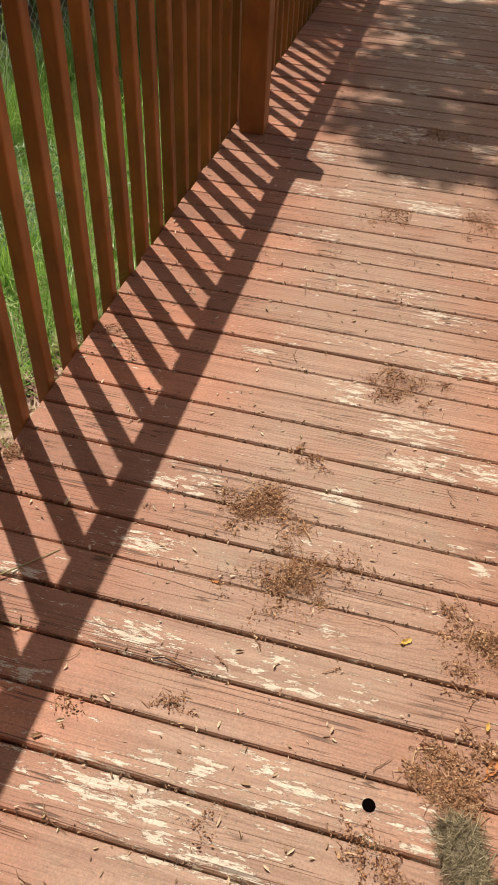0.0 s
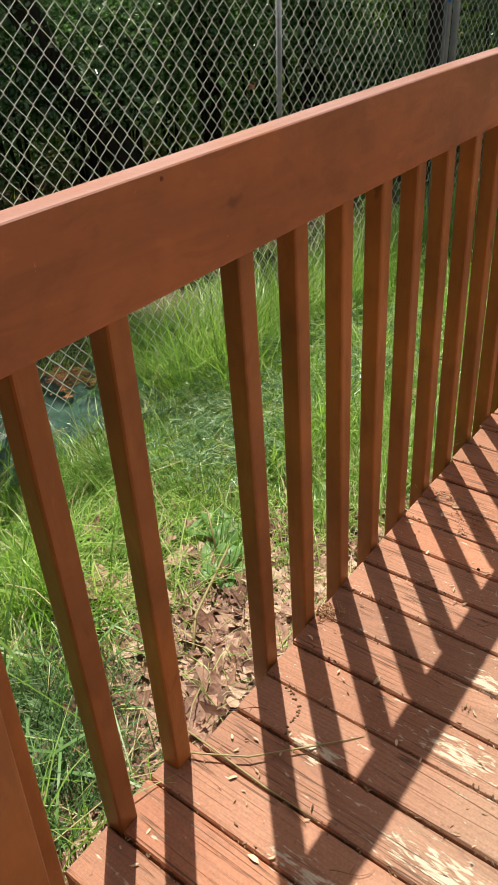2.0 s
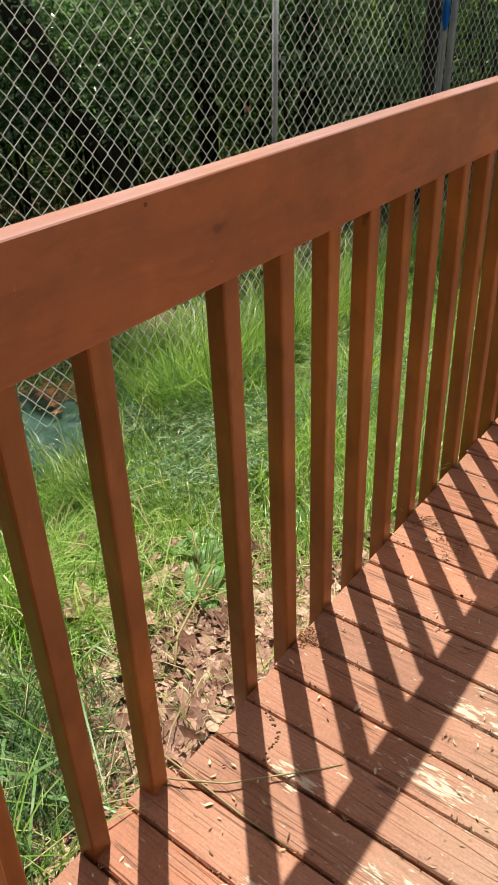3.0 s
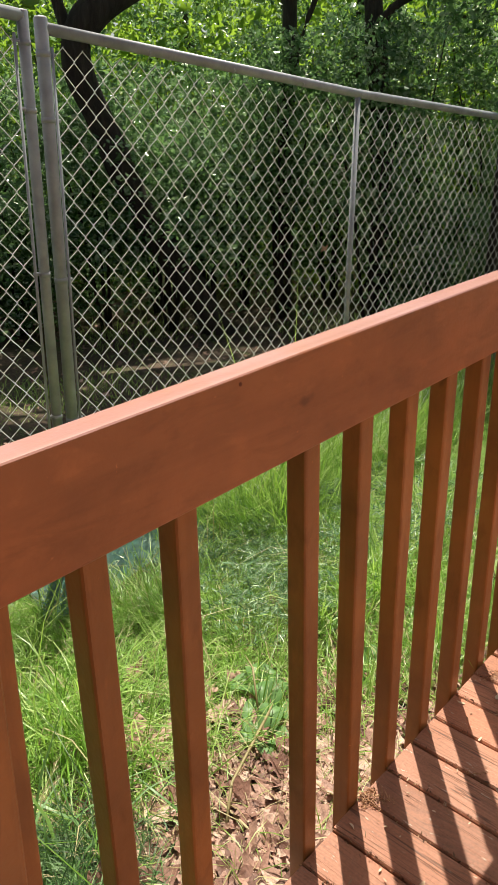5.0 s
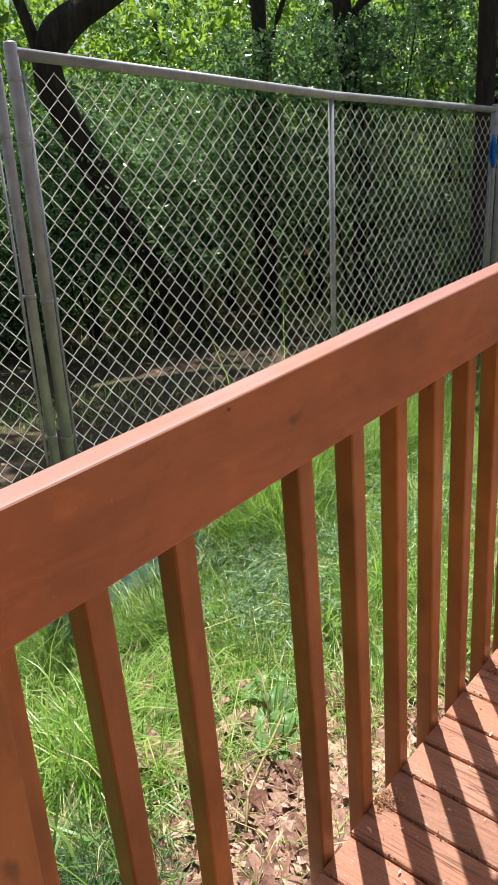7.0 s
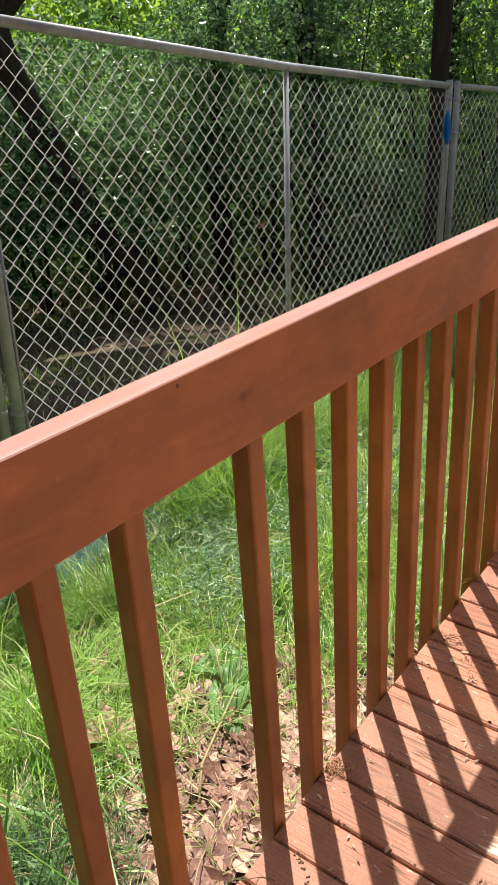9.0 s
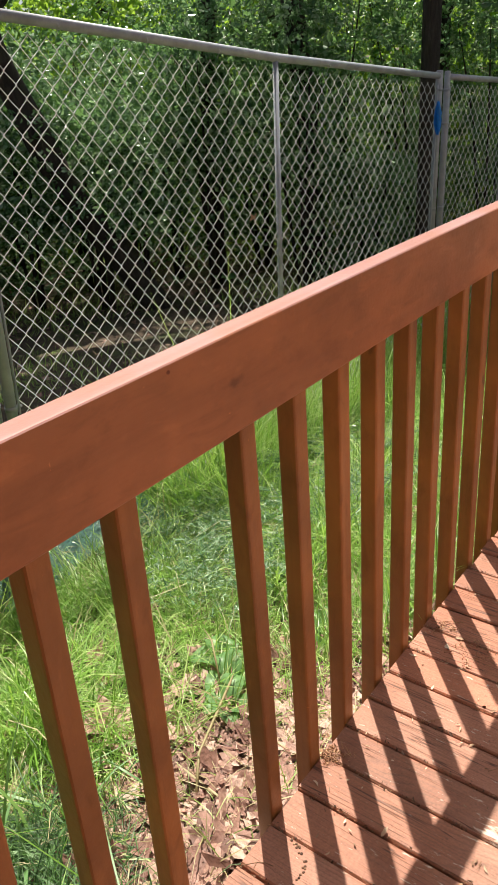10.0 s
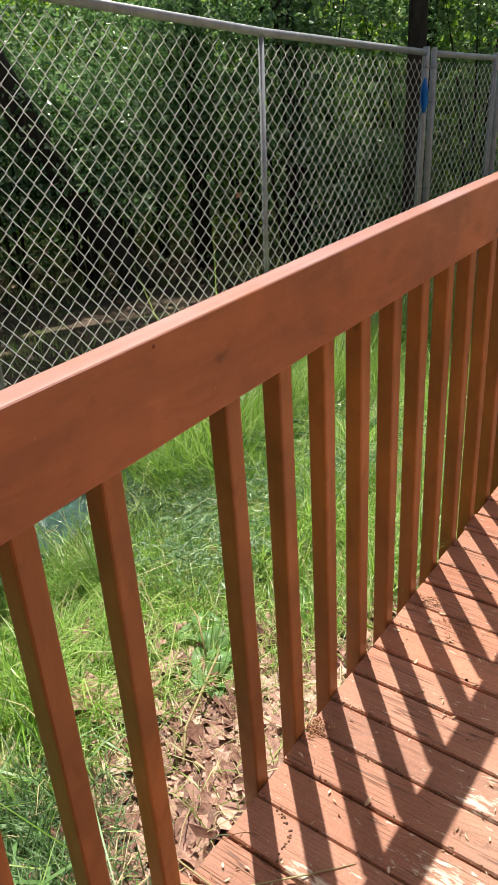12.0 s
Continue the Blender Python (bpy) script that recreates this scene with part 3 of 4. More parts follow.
def bare(x, y):
    """How bare the yard is: a litter patch lies beside the deck."""
    p = np.exp(-(((x + 0.20) / 0.26) ** 2 + ((y - 0.10) / 0.42) ** 2)) * 1.25
    q = 1.2 * np.exp(-(((x + 1.58) / 0.33) ** 2 + ((y - 0.80) / 0.40) ** 2) ** 2)
    p = p + 1.1 * dark_patch(x, y)
    return np.clip(p + q + np.exp(-((x + 0.02) / 0.10) ** 2) * 0.7, 0, 0.96)


def build_grass():
    g = np.random.default_rng(5)
    xy = np.column_stack([g.uniform(-2.3, -0.03, 185000), g.uniform(-1.1, 6.6, 185000)])
    dens = 0.35 + 0.65 * (np.sin(3.1 * xy[:, 0] + 1.3 * xy[:, 1]) * np.sin(2.4 * xy[:, 1] - xy[:, 0] * 1.7) > -0.25)
    keep = g.random(len(xy)) < dens * (1 - bare(xy[:, 0], xy[:, 1])) * 0.85 * np.clip((xy[:, 0] + 2.3) / 0.6, 0, 1) * np.clip((xy[:, 1] + 1.6) / 0.8, 0.02, 1) * np.clip((6.6 - xy[:, 1]) / 2.0, 0, 1)
    v, f = blades(xy[keep], 0.145, 0.0027, 2.4, 6)
    tagged(sheet("grass", v, f, M_GRASS, smooth=True), "long uncut green grass in the yard", "grass", kind="stuff")
    xy = np.column_stack([g.uniform(-1.6, -0.03, 62000), g.uniform(-0.5, 2.4, 62000)])
    xy = xy[g.random(len(xy)) < 1 - 0.85 * bare(xy[:, 0], xy[:, 1])]
    v, f = blades(xy, 0.090, 0.0019, 2.8, 16)
    tagged(sheet("grass", v, f, M_GRASS, smooth=True), "short fine tangled grass close to the soil", "grass", kind="stuff")
    tufts = np.column_stack([g.uniform(-1.5, -0.36, 64), g.uniform(-0.2, 5.0, 64)])
    tufts = tufts[bare(tufts[:, 0], tufts[:, 1]) < 0.4]
    xy = np.repeat(tufts, 90, 0) + g.normal(size=(len(tufts) * 90, 2)) * 0.045
    xy[:, 0] = np.minimum(xy[:, 0], -0.25)
    v, f = blades(xy, 0.28, 0.0032, 1.9, 7)
    tagged(sheet("grass", v, f, M_GRASS, smooth=True), "tall bright green grass tufts leaning over", "grass", kind="stuff")
    n = 8000
    xy = np.column_stack([-1.30 + 0.10 * g.normal(size=n), g.uniform(1.02, 5.4, n)])
    v, f = blades(xy, 0.36, 0.0032, 1.5, 17)
    tagged(sheet("grass", v, f, M_GRASS, smooth=True), "tall uncut grass along the foot of the fence", "grass", kind="stuff")
    xy = np.column_stack([g.uniform(-1.5, -0.03, 4200), g.uniform(-0.9, 4.0, 4200)])
    v, f = blades(xy, 0.17, 0.0024, 2.6, 8)
    tagged(sheet("dry_grass", v, f, M_DRYGRASS, smooth=True), "dry straw-coloured grass stalks", "dry grass", kind="stuff")
    xy = np.column_stack([g.uniform(-7.0, -1.7, 48000), g.uniform(0.0, 8.0, 48000)])
    keep = np.sin(2.0 * xy[:, 0]) * np.sin(1.7 * xy[:, 1] + 1) + 0.45 * g.normal(size=48000) > 0.62
    v, f = blades(xy[keep], 0.085, 0.0045, 2.0, 9)
    tagged(sheet("grass", v, f, M_GRASS, smooth=True), "sparse short grass under the trees", "grass", kind="stuff")


build_grass()


def build_feathery_weeds():
    """Low mats of fine, glaucous, feathery weed among the grass."""
    g = np.random.default_rng(55)
    for cx, cy, rx, ry, n in [(-0.98, 0.96, 0.17, 0.15, 5200), (-0.72, 0.72, 0.13, 0.10, 2600), (-1.18, 1.30, 0.18, 0.22, 4200), (-0.85, 1.65, 0.20, 0.22, 3600), (-0.55, 1.35, 0.10, 0.16, 1600)]:
        m = n // 26
        root = np.column_stack([cx + rx * g.normal(size=m), cy + ry * g.normal(size=m)])
        ang, ln = g.random(m) * 6.28, 0.05 + 0.07 * g.random(m)
        t = g.random((m, 26))
        x = root[:, :1] + np.cos(ang)[:, None] * ln[:, None] * t + 0.006 * g.normal(size=t.shape)
        y = root[:, 1:] + np.sin(ang)[:, None] * ln[:, None] * t + 0.006 * g.normal(size=t.shape)
        z = ground_z(x, y) + 0.06 + 0.05 * np.sin(t * 2.2) + 0.05 * g.random((m, 1)) + 0.004 * g.normal(size=t.shape)
        v, f = leaves(np.column_stack([x.ravel(), y.ravel(), z.ravel()]), 0.017, 0.4, 0.5, 0.16, int(60 + 10 * abs(cx)))
        tagged(sheet("feathery_weed", v, f, M_FEATHER), "low blue-green feathery weeds among the grass", "weeds", kind="stuff")
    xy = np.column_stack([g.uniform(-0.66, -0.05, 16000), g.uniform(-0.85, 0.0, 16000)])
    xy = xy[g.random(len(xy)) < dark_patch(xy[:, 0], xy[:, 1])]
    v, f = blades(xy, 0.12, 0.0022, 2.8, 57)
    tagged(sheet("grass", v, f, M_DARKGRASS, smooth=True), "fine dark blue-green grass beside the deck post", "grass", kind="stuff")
    xy = np.array([-0.40, -0.34]) + g.normal(size=(70, 2)) * np.array([0.08, 0.10])
    v, f = blades(xy, 0.27, 0.0062, 2.4, 56)
    tagged(sheet("grass", v, f, M_WEED, smooth=True), "tuft of long arching blue-green grass blades", "grass", kind="stuff")


build_feathery_weeds()


def oak_leaves(places, size, seed, flat=0.22):
    """Lobed, curled dead leaves: a middle, an inner ring and a lobed rim each."""
    g = np.random.default_rng(seed)
    n, m = len(places), 15
    ang = np.linspace(-math.pi, math.pi, m, endpoint=False)
    lobes = 0.55 + 0.25 * np.cos(5 * ang) * (np.abs(ang) < 2.6)
    rim = np.column_stack([np.cos(ang) * lobes * 1.3, np.sin(ang) * lobes * 0.75])
    s = size * np.exp(g.normal(size=n) * 0.4)
    cu, cv, tw = g.normal(size=n) * 0.50 + 0.30, g.normal(size=n) * 0.75, g.normal(size=n) * 0.45
    jx, jy = 0.8 + 0.4 * g.random((n, m)), 0.7 + 0.6 * g.random((n, m))
    x = np.concatenate([np.zeros((n, 1)), rim[None, :, 0] * 0.5 * (0.7 + 0.3 * jx), rim[None, :, 0] * jx], 1)
    y = np.concatenate([np.zeros((n, 1)), rim[None, :, 1] * 0.5 * (0.7 + 0.3 * jy), rim[None, :, 1] * jy], 1)
    z = cu[:, None] * x * x + cv[:, None] * y * np.abs(y) + 0.35 * np.abs(y) + tw[:, None] * x * y + 0.11 * g.normal(size=x.shape)
    a = g.random(n) * 2 * np.pi
    px, py = g.normal(size=n) * flat, g.normal(size=n) * flat
    X = x * np.cos(a)[:, None] - y * np.sin(a)[:, None]
    Y = x * np.sin(a)[:, None] + y * np.cos(a)[:, None]
    Z = z + X * px[:, None] + Y * py[:, None]
    vs = np.stack([X, Y, 0.6 * Z], 2) * s[:, None, None] * 0.6 + places[:, None, :]
    o = np.arange(n)[:, None] * (2 * m + 1)
    f = []
    for k in range(m):
        p, q = 1 + k, 1 + (k + 1) % m
        f += [o + np.array([[0, p, q]]), o + np.array([[p, p + m, q + m]]), o + np.array([[p, q + m, q]])]
    return vs.reshape(-1, 3), np.concatenate(f)


def build_litter():
    g = np.random.default_rng(21)
    n = 1350
    x = -np.abs(g.normal(size=n)) * 0.24 - 0.02
    y = g.normal(size=n) * 0.36 + 0.05
    far = np.column_stack([g.uniform(-1.3, -0.02, 260), g.uniform(-0.8, 4.0, 260)])
    edge = np.column_stack([g.uniform(-0.16, -0.03, 420), g.uniform(-0.6, 4.0, 420)])
    x, y = np.concatenate([x, far[:, 0], edge[:, 0]]), np.concatenate([y, far[:, 1], edge[:, 1]])
    p = np.column_stack([x, y, ground_z(x, y) + 0.006 + 0.016 * g.random(len(x))])
    v, f = oak_leaves(p, 0.058, 22, 0.16)
    tagged(sheet("dead_leaves", v, f, M_DEAD, smooth=True), "brown and pinkish curled dead oak leaves on the soil", "dead leaves", kind="stuff")
    n = 520
    x, y = -np.abs(g.normal(size=n)) * 0.26 - 0.02, g.normal(size=n) * 0.34 + 0.07
    p = np.column_stack([x, y, ground_z(x, y) + 0.022 + 0.016 * g.random(n)])
    v, f = leaves(p, 0.055, 0.5, 0.8, 0.024, 24)
    tagged(sheet("straw", v, f, M_DRYGRASS), "thin dry straw lying over dead leaves", "straw", kind="stuff")
    x, y = g.uniform(-6.5, -1.5, 1500), g.uniform(0.0, 9.0, 1500)
    p = np.column_stack([x, y, ground_z(x, y) + 0.015])
    v, f = oak_leaves(p, 0.042, 23)
    tagged(sheet("dead_leaves", v, f, M_DEAD, smooth=True), "fallen dry leaves under the trees", "dead leaves", kind="stuff")


build_litter()


# ---- trees and shrubs ----
def smooth_path(pts, radii, cuts=5):
    """A flowing line through the points, with its radii."""
    p = [Vector(q) for q in pts]
    p = [p[0] * 2 - p[1]] + p + [p[-1] * 2 - p[-2]]
    out, rad = [], []
    for i in range(1, len(p) - 2):
        for c in range(cuts):
            t = c / cuts
            a, b, d, e = p[i - 1], p[i], p[i + 1], p[i + 2]
            out.append(0.5 * (2 * b + (d - a) * t + (2 * a - 5 * b + 4 * d - e) * t * t + (3 * b - a - 3 * d + e) * t ** 3))
            rad.append((radii[i - 1] * (1 - t) + radii[i] * t) * (1 + 0.05 * math.sin(7.3 * len(out))))
    return out + [p[-2]], rad + [radii[-1]]


def build_tree(name, pts, radii, limbs, clumps, radius, count, size, mat, seed, label):
    base = Vector(pts[0])
    top = empty(name, base)
    tagged(top, label, "tree")
    rel = [Vector(p) - base for p in pts]
    bm = tube(*smooth_path(rel, radii), 12)
    for path, r in limbs:
        join(bm, tube(*smooth_path([Vector(p) - base for p in path], [r * (1 - 0.75 * i / (len(path) - 1)) for i in range(len(path))], 4), 8))
    part("trunk", bm, M_BARK, top)
    if count:
        c = np.asarray(clumps, float) - np.asarray(base)
        p = blobs(c, radius, count, seed, 0.25)
        v, f = leaves(p, size, 0.35, 0.25, 0.55, seed + 1)
        sheet("crown", v, f, mat, top)
    return top


def scatter(seed, n, lo, hi):
    g = np.random.default_rng(seed)
    return g.uniform(lo, hi, (n, 3))


def gz(x, y):
    return float(ground_z(x, y))


def farther(points, k, o=(0.55, -0.74, 1.16)):
    """The points moved k times as far away from a spot on the deck."""
    return [tuple(o[i] + k * (p[i] - o[i]) for i in range(3)) for p in points]


# leaning dark tree behind the fence joint
lean = farther([(-3.84, 3.42, 0.0), (-3.97, 3.07, 0.59), (-4.03, 2.84, 1.16), (-4.05, 2.67, 1.58), (-3.98, 2.74, 1.84), (-3.86, 3.05, 2.05), (-3.70, 3.5, 2.35)], 1.25)
x0, y0 = lean[0][0] + 0.1, lean[0][1] + 0.3
build_tree("tree", [(x0, y0, gz(x0, y0) - 0.05)] + lean + [(-4.6, 5.3, 3.6), (-4.5, 5.8, 5.2)],
           [0.15, 0.145, 0.13, 0.125, 0.125, 0.135, 0.125, 0.105, 0.07, 0.03],
           [([lean[3], (-5.35, 3.45, 2.3), (-5.6, 3.3, 3.2), (-5.7, 3.2, 4.4)], 0.06), ([lean[5], (-5.1, 4.2, 2.9), (-5.3, 4.6, 3.8)], 0.04)],
           scatter(31, 16, (-5.8, 2.6, 3.4), (-3.2, 6.2, 6.2)), np.linspace(0.3, 0.6, 16), 2500, 0.078, M_CROWN, 32,
           "dark leaning tree with a bent trunk behind the fence")
build_tree("tree", [(-5.2, 6.2, gz(-5.2, 6.2) - 0.05), (-5.17, 6.22, 0.8), (-5.12, 6.27, 2.4), (-5.2, 6.4, 4.8)], [0.10, 0.085, 0.08, 0.04],
           [([(-5.14, 6.25, 1.5), (-4.9, 6.3, 2.2), (-4.2, 6.4, 3.4)], 0.05)],
           scatter(33, 16, (-6.8, 5.6, 2.8), (-3.6, 8.6, 6.5)), np.linspace(0.4, 0.8, 16), 2800, 0.068, M_CROWN, 34,
           "dark upright tree in the woods")
crook = farther([(-3.55, 5.67, 0.9), (-3.53, 5.56, 1.46), (-3.58, 5.53, 1.97), (-3.64, 5.61, 2.5)], 1.13)
arch = farther([(-3.57, 5.53, 1.85), (-3.4, 5.53, 2.06), (-3.11, 5.58, 2.16), (-2.85, 5.57, 2.14), (-2.6, 5.5, 2.22)], 1.13)
build_tree("tree", [(-4.0, 6.5, gz(-4.0, 6.5) - 0.05)] + crook + [(-4.2, 6.8, 4.8)], [0.14, 0.115, 0.11, 0.10, 0.08, 0.03],
           [(arch, 0.052)],
           scatter(35, 16, (-4.6, 5.4, 2.9), (-1.8, 8.4, 6.0)), np.linspace(0.4, 0.8, 16), 4600, 0.072, M_CROWN, 36,
           "dark crooked tree with an arching side limb")
build_tree("tree", [(-7.5, 3.95, gz(-7.5, 3.95) - 0.05), (-7.52, 4.0, 1.2), (-7.55, 4.05, 2.2), (-7.5, 4.1, 4.4)], [0.14, 0.12, 0.12, 0.05],
           [], scatter(37, 14, (-6.6, 1.4, 1.9), (-4.6, 3.8, 5.5)), np.linspace(0.3, 0.5, 14), 1200, 0.060, M_CROWN, 39,
           "dark slim tree behind the chain-link fence")
# added tree: its high clumps, out of view, shade the leaf mass below
build_tree("tree", [(-3.4, 8.3, gz(-3.4, 8.3) - 0.05), (-3.38, 8.3, 1.5), (-3.3, 8.2, 3.5), (-3.2, 8.2, 6.0)], [0.12, 0.10, 0.09, 0.03],
           [([(-3.38, 8.3, 1.6), (-2.9, 8.1, 2.6), (-2.2, 8.0, 3.2)], 0.06)],
           scatter(45, 28, (-4.0, 6.9, 1.7), (-0.9, 9.2, 6.5)), np.linspace(0.5, 0.9, 28), 11000, 0.062, M_BUSH, 46,
           "broad tree added to darken the woods, with low hanging leaves")
# tree whose crown shades the far end of the deck
build_tree("tree", [(-2.6, 6.3, gz(-2.6, 6.3) - 0.05), (-2.6, 6.3, 1.6), (-2.5, 6.2, 3.6), (-2.3, 6.1, 5.4), (-2.1, 6.1, 6.8)], [0.10, 0.085, 0.075, 0.06, 0.03],
           [([(-2.5, 6.2, 4.2), (-1.9, 5.4, 5.1), (-1.3, 4.6, 5.7), (-0.8, 4.0, 5.7)], 0.05), ([(-2.3, 6.1, 5.4), (-1.4, 6.0, 6.3), (-0.5, 6.0, 6.6)], 0.04), ([(-2.5, 6.2, 3.8), (-2.6, 5.6, 4.3), (-2.5, 5.0, 4.5)], 0.04)],
           [(-1.0, 3.85, 5.55), (-0.62, 3.78, 5.6), (-1.2, 4.2, 5.7), (-0.75, 4.4, 5.8), (-0.25, 4.1, 5.8), (-1.25, 4.9, 5.9), (-0.75, 5.2, 6.0), (-0.15, 5.3, 5.9), (-1.9, 5.6, 6.1), (-1.1, 5.9, 6.4), (-0.35, 6.1, 6.5), (0.25, 5.1, 6.0), (-2.6, 6.1, 6.7), (0.3, 4.4, 5.9),
            (-2.2, 5.0, 4.5), (-2.6, 5.0, 4.6), (-3.0, 5.2, 4.6), (-2.2, 5.6, 4.6), (-2.7, 5.8, 4.7), (-3.2, 5.9, 4.7), (-2.3, 6.3, 4.8), (-2.9, 6.6, 4.8), (-2.2, 7.0, 4.9), (-3.0, 7.2, 5.0)],
           np.array([0.26, 0.26, 0.3, 0.42, 0.36, 0.4, 0.5, 0.5, 0.5, 0.6, 0.6, 0.5, 0.6, 0.36] + [0.48] * 10), 20500, 0.082, M_CROWN, 38,
           "slender tree with a leafy limb reaching over the deck")

# high crown, out of view, added to dapple the clearing behind the fence
shade = np.random.default_rng(57)
build_tree("tree", [(-7.2, 2.4, gz(-7.2, 2.4) - 0.05), (-7.15, 2.5, 1.6), (-6.9, 2.9, 3.8), (-6.4, 3.4, 5.4), (-5.9, 4.0, 6.6)], [0.17, 0.15, 0.12, 0.09, 0.04],
           [([(-6.9, 2.9, 3.8), (-6.0, 3.0, 4.7), (-4.9, 2.8, 5.2), (-4.1, 2.4, 5.4)], 0.06), ([(-6.4, 3.4, 5.4), (-5.4, 4.3, 5.8), (-4.4, 4.9, 5.9)], 0.05), ([(-6.9, 2.9, 3.8), (-6.6, 2.0, 4.6), (-5.7, 1.3, 5.2)], 0.05)],
           np.column_stack([shade.uniform(-7.2, -3.35, 120), shade.uniform(1.0, 5.4, 120), shade.uniform(4.7, 5.6, 120)]), shade.uniform(0.20, 0.40, 120), 42000, 0.085, M_CROWN, 58,
           "added tall tree whose unseen crown dapples the clearing")


def build_bush(x, y, w, h, count, seed, low=0.10, size=0.042):
    z = gz(x, y)
    top = empty("bush", (x, y, z))
    tagged(top, "dense dark green woodland shrub with small leaves", "bush", group="shrubs behind the fence")
    g = np.random.default_rng(seed)
    for i in range(5):
        a, s = g.uniform(0, 6.28), g.uniform(0.2, 0.75)
        e = Vector((math.cos(a) * w * s, math.sin(a) * w * s, h * g.uniform(0.6, 0.95)))
        part("stem", tube([(0.05 * math.cos(a), 0.05 * math.sin(a), -0.05), e * 0.5 + Vector((0, 0, h * 0.1)), e], [0.022, 0.014, 0.005], 5), M_BARK, top)
    # arching sprays: leaves sit in rows along drooping twigs
    m = count // 16
    root = g.normal(size=(m, 3)) * np.array([0.55 * w, 0.55 * w, 0]) + np.column_stack([np.zeros(m), np.zeros(m), h * g.uniform(low, 1.0, m)])
    a = g.uniform(0, 6.28, m)
    ln = g.uniform(0.16, 0.42, m)
    t = np.linspace(0.05, 1, 16)[None, :]
    p = np.stack([root[:, :1] + np.cos(a)[:, None] * ln[:, None] * t, root[:, 1:2] + np.sin(a)[:, None] * ln[:, None] * t,
                  root[:, 2:] + ln[:, None] * (0.45 * t - 0.75 * t * t)], 2).reshape(-1, 3) + 0.022 * g.normal(size=(m * 16, 3))
    p[:, 2] = np.maximum(p[:, 2], 0.03)
    v, f = leaves(p, size, 0.35, 0.15, 0.62, seed + 2)
    sheet("foliage", v, f, M_BUSH, top)


for i, (x, y, w, h) in enumerate([(-7.0, 1.7, 0.9, 2.7), (-7.0, 2.9, 0.9, 2.9), (-6.9, 4.1, 0.9, 2.6), (-6.3, 5.2, 0.9, 2.7), (-5.8, 6.2, 0.9, 2.8), (-5.1, 7.0, 0.9, 2.7),
                                  (-4.4, 7.6, 0.8, 3.4), (-3.5, 7.9, 0.8, 3.3), (-6.3, 2.3, 0.6, 1.5), (-6.4, 3.4, 0.6, 1.4), (-2.7, 8.2, 0.8, 2.7), (-1.6, 8.4, 0.9, 2.6), (-3.4, 6.6, 0.5, 1.3),
                                  (-7.9, 5.4, 1.0, 3.7), (-7.2, 6.9, 1.0, 3.7), (-5.9, 8.2, 1.0, 3.8), (-4.2, 9.4, 1.0, 3.8), (-8.2, 3.4, 1.0, 3.6)]):
    build_bush(x, y, w, h, 8500, 100 + 7 * i)
# taller open shrubs with bare feet, in front of the trunks
for i, (x, y, w, h) in enumerate([(-5.15, 4.35, 0.60, 1.9), (-5.35, 5.1, 0.65, 2.1), (-4.85, 5.75, 0.6, 2.9), (-3.9, 6.1, 0.6, 2.9), (-5.9, 4.1, 0.6, 2.2)]):
    build_bush(x, y, w, h, 7000, 400 + 7 * i, 0.38)


def build_far_woods():
    g = np.random.default_rng(61)
    n = 52000
    a = g.uniform(0.25, 1.55, n)
    r = g.uniform(9.5, 15, n)
    x, y = -np.cos(a) * r, np.sin(a) * r
    z = -1.2 + g.random(n) * 4.4
    v, f = leaves(np.column_stack([x, y, z]), 0.105, 0.35, 0.2, 0.6, 62)
    tagged(sheet("far_woods", v, f, M_CROWN), "sunlit leafy woods far behind the fence", "woods", kind="stuff")
    n = 42000
    a = g.uniform(-0.6, 2.4, n)
    r = g.uniform(15, 22, n)
    v, f = leaves(np.column_stack([-np.cos(a) * r, np.sin(a) * r, -1.5 + g.random(n) * 7]), 0.22, 0.3, 0.2, 0.65, 64)
    tagged(sheet("far_woods", v, f, M_CROWN), "dense green woods in the distance", "woods", kind="stuff")
    for i in range(9):
        a, r = 0.35 + i * 0.13, g.uniform(9.5, 13)
        x, y = -math.cos(a) * r, math.sin(a) * r
        top = empty("tree", (x, y, gz(x, y)))
        part("trunk", tube([(0, 0, -0.1), (g.normal() * 0.2, g.normal() * 0.2, 3), (g.normal() * 0.5, g.normal() * 0.5, 7)], [0.11, 0.08, 0.04], 8), M_BARK, top)
        tagged(top, "dark slim tree standing deep in the woods", "tree", group="trees in the woods")


build_far_woods()


# ---- things lying about ----
def clump(x, y, r, n, seed, mat=M_SEED, label="clump of dry brown seed husks on the boards", size=0.0028, high=0.008):
    g = np.random.default_rng(seed)
    arms = g.normal(size=(16, 2)) * r * 0.55
    q = arms[g.integers(16, size=n)] + g.normal(size=(n, 2)) * r * 0.22 * (0.3 + 1.2 * g.random((n, 1)))
    h = np.exp(-(q ** 2).sum(1) / (r * r * 0.3)) * high
    p = np.column_stack([q, 0.002 + h * g.random(n)])
    v, f = leaves(p, size, 0.40, 0.2, 0.85, seed + 1)
    m = n // 4
    q2 = arms[g.integers(16, size=m)] + g.normal(size=(m, 2)) * r * 0.30
    h2 = np.exp(-(q2 ** 2).sum(1) / (r * r * 0.3)) * high
    v2, f2 = leaves(np.column_stack([q2, 0.002 + h2 * g.random(m)]), 0.010, 0.5, 0.6, 0.07, seed + 2)
    v, f = np.concatenate([v, v2]), np.concatenate([f, f2 + len(v)])
    v[:, 2] = np.maximum(v[:, 2], 0.001)
    ob = sheet("debris_clump", v, f, mat)
    ob.location = (x, y, 0.001)
    tagged(ob, label, "debris", kind="stuff")


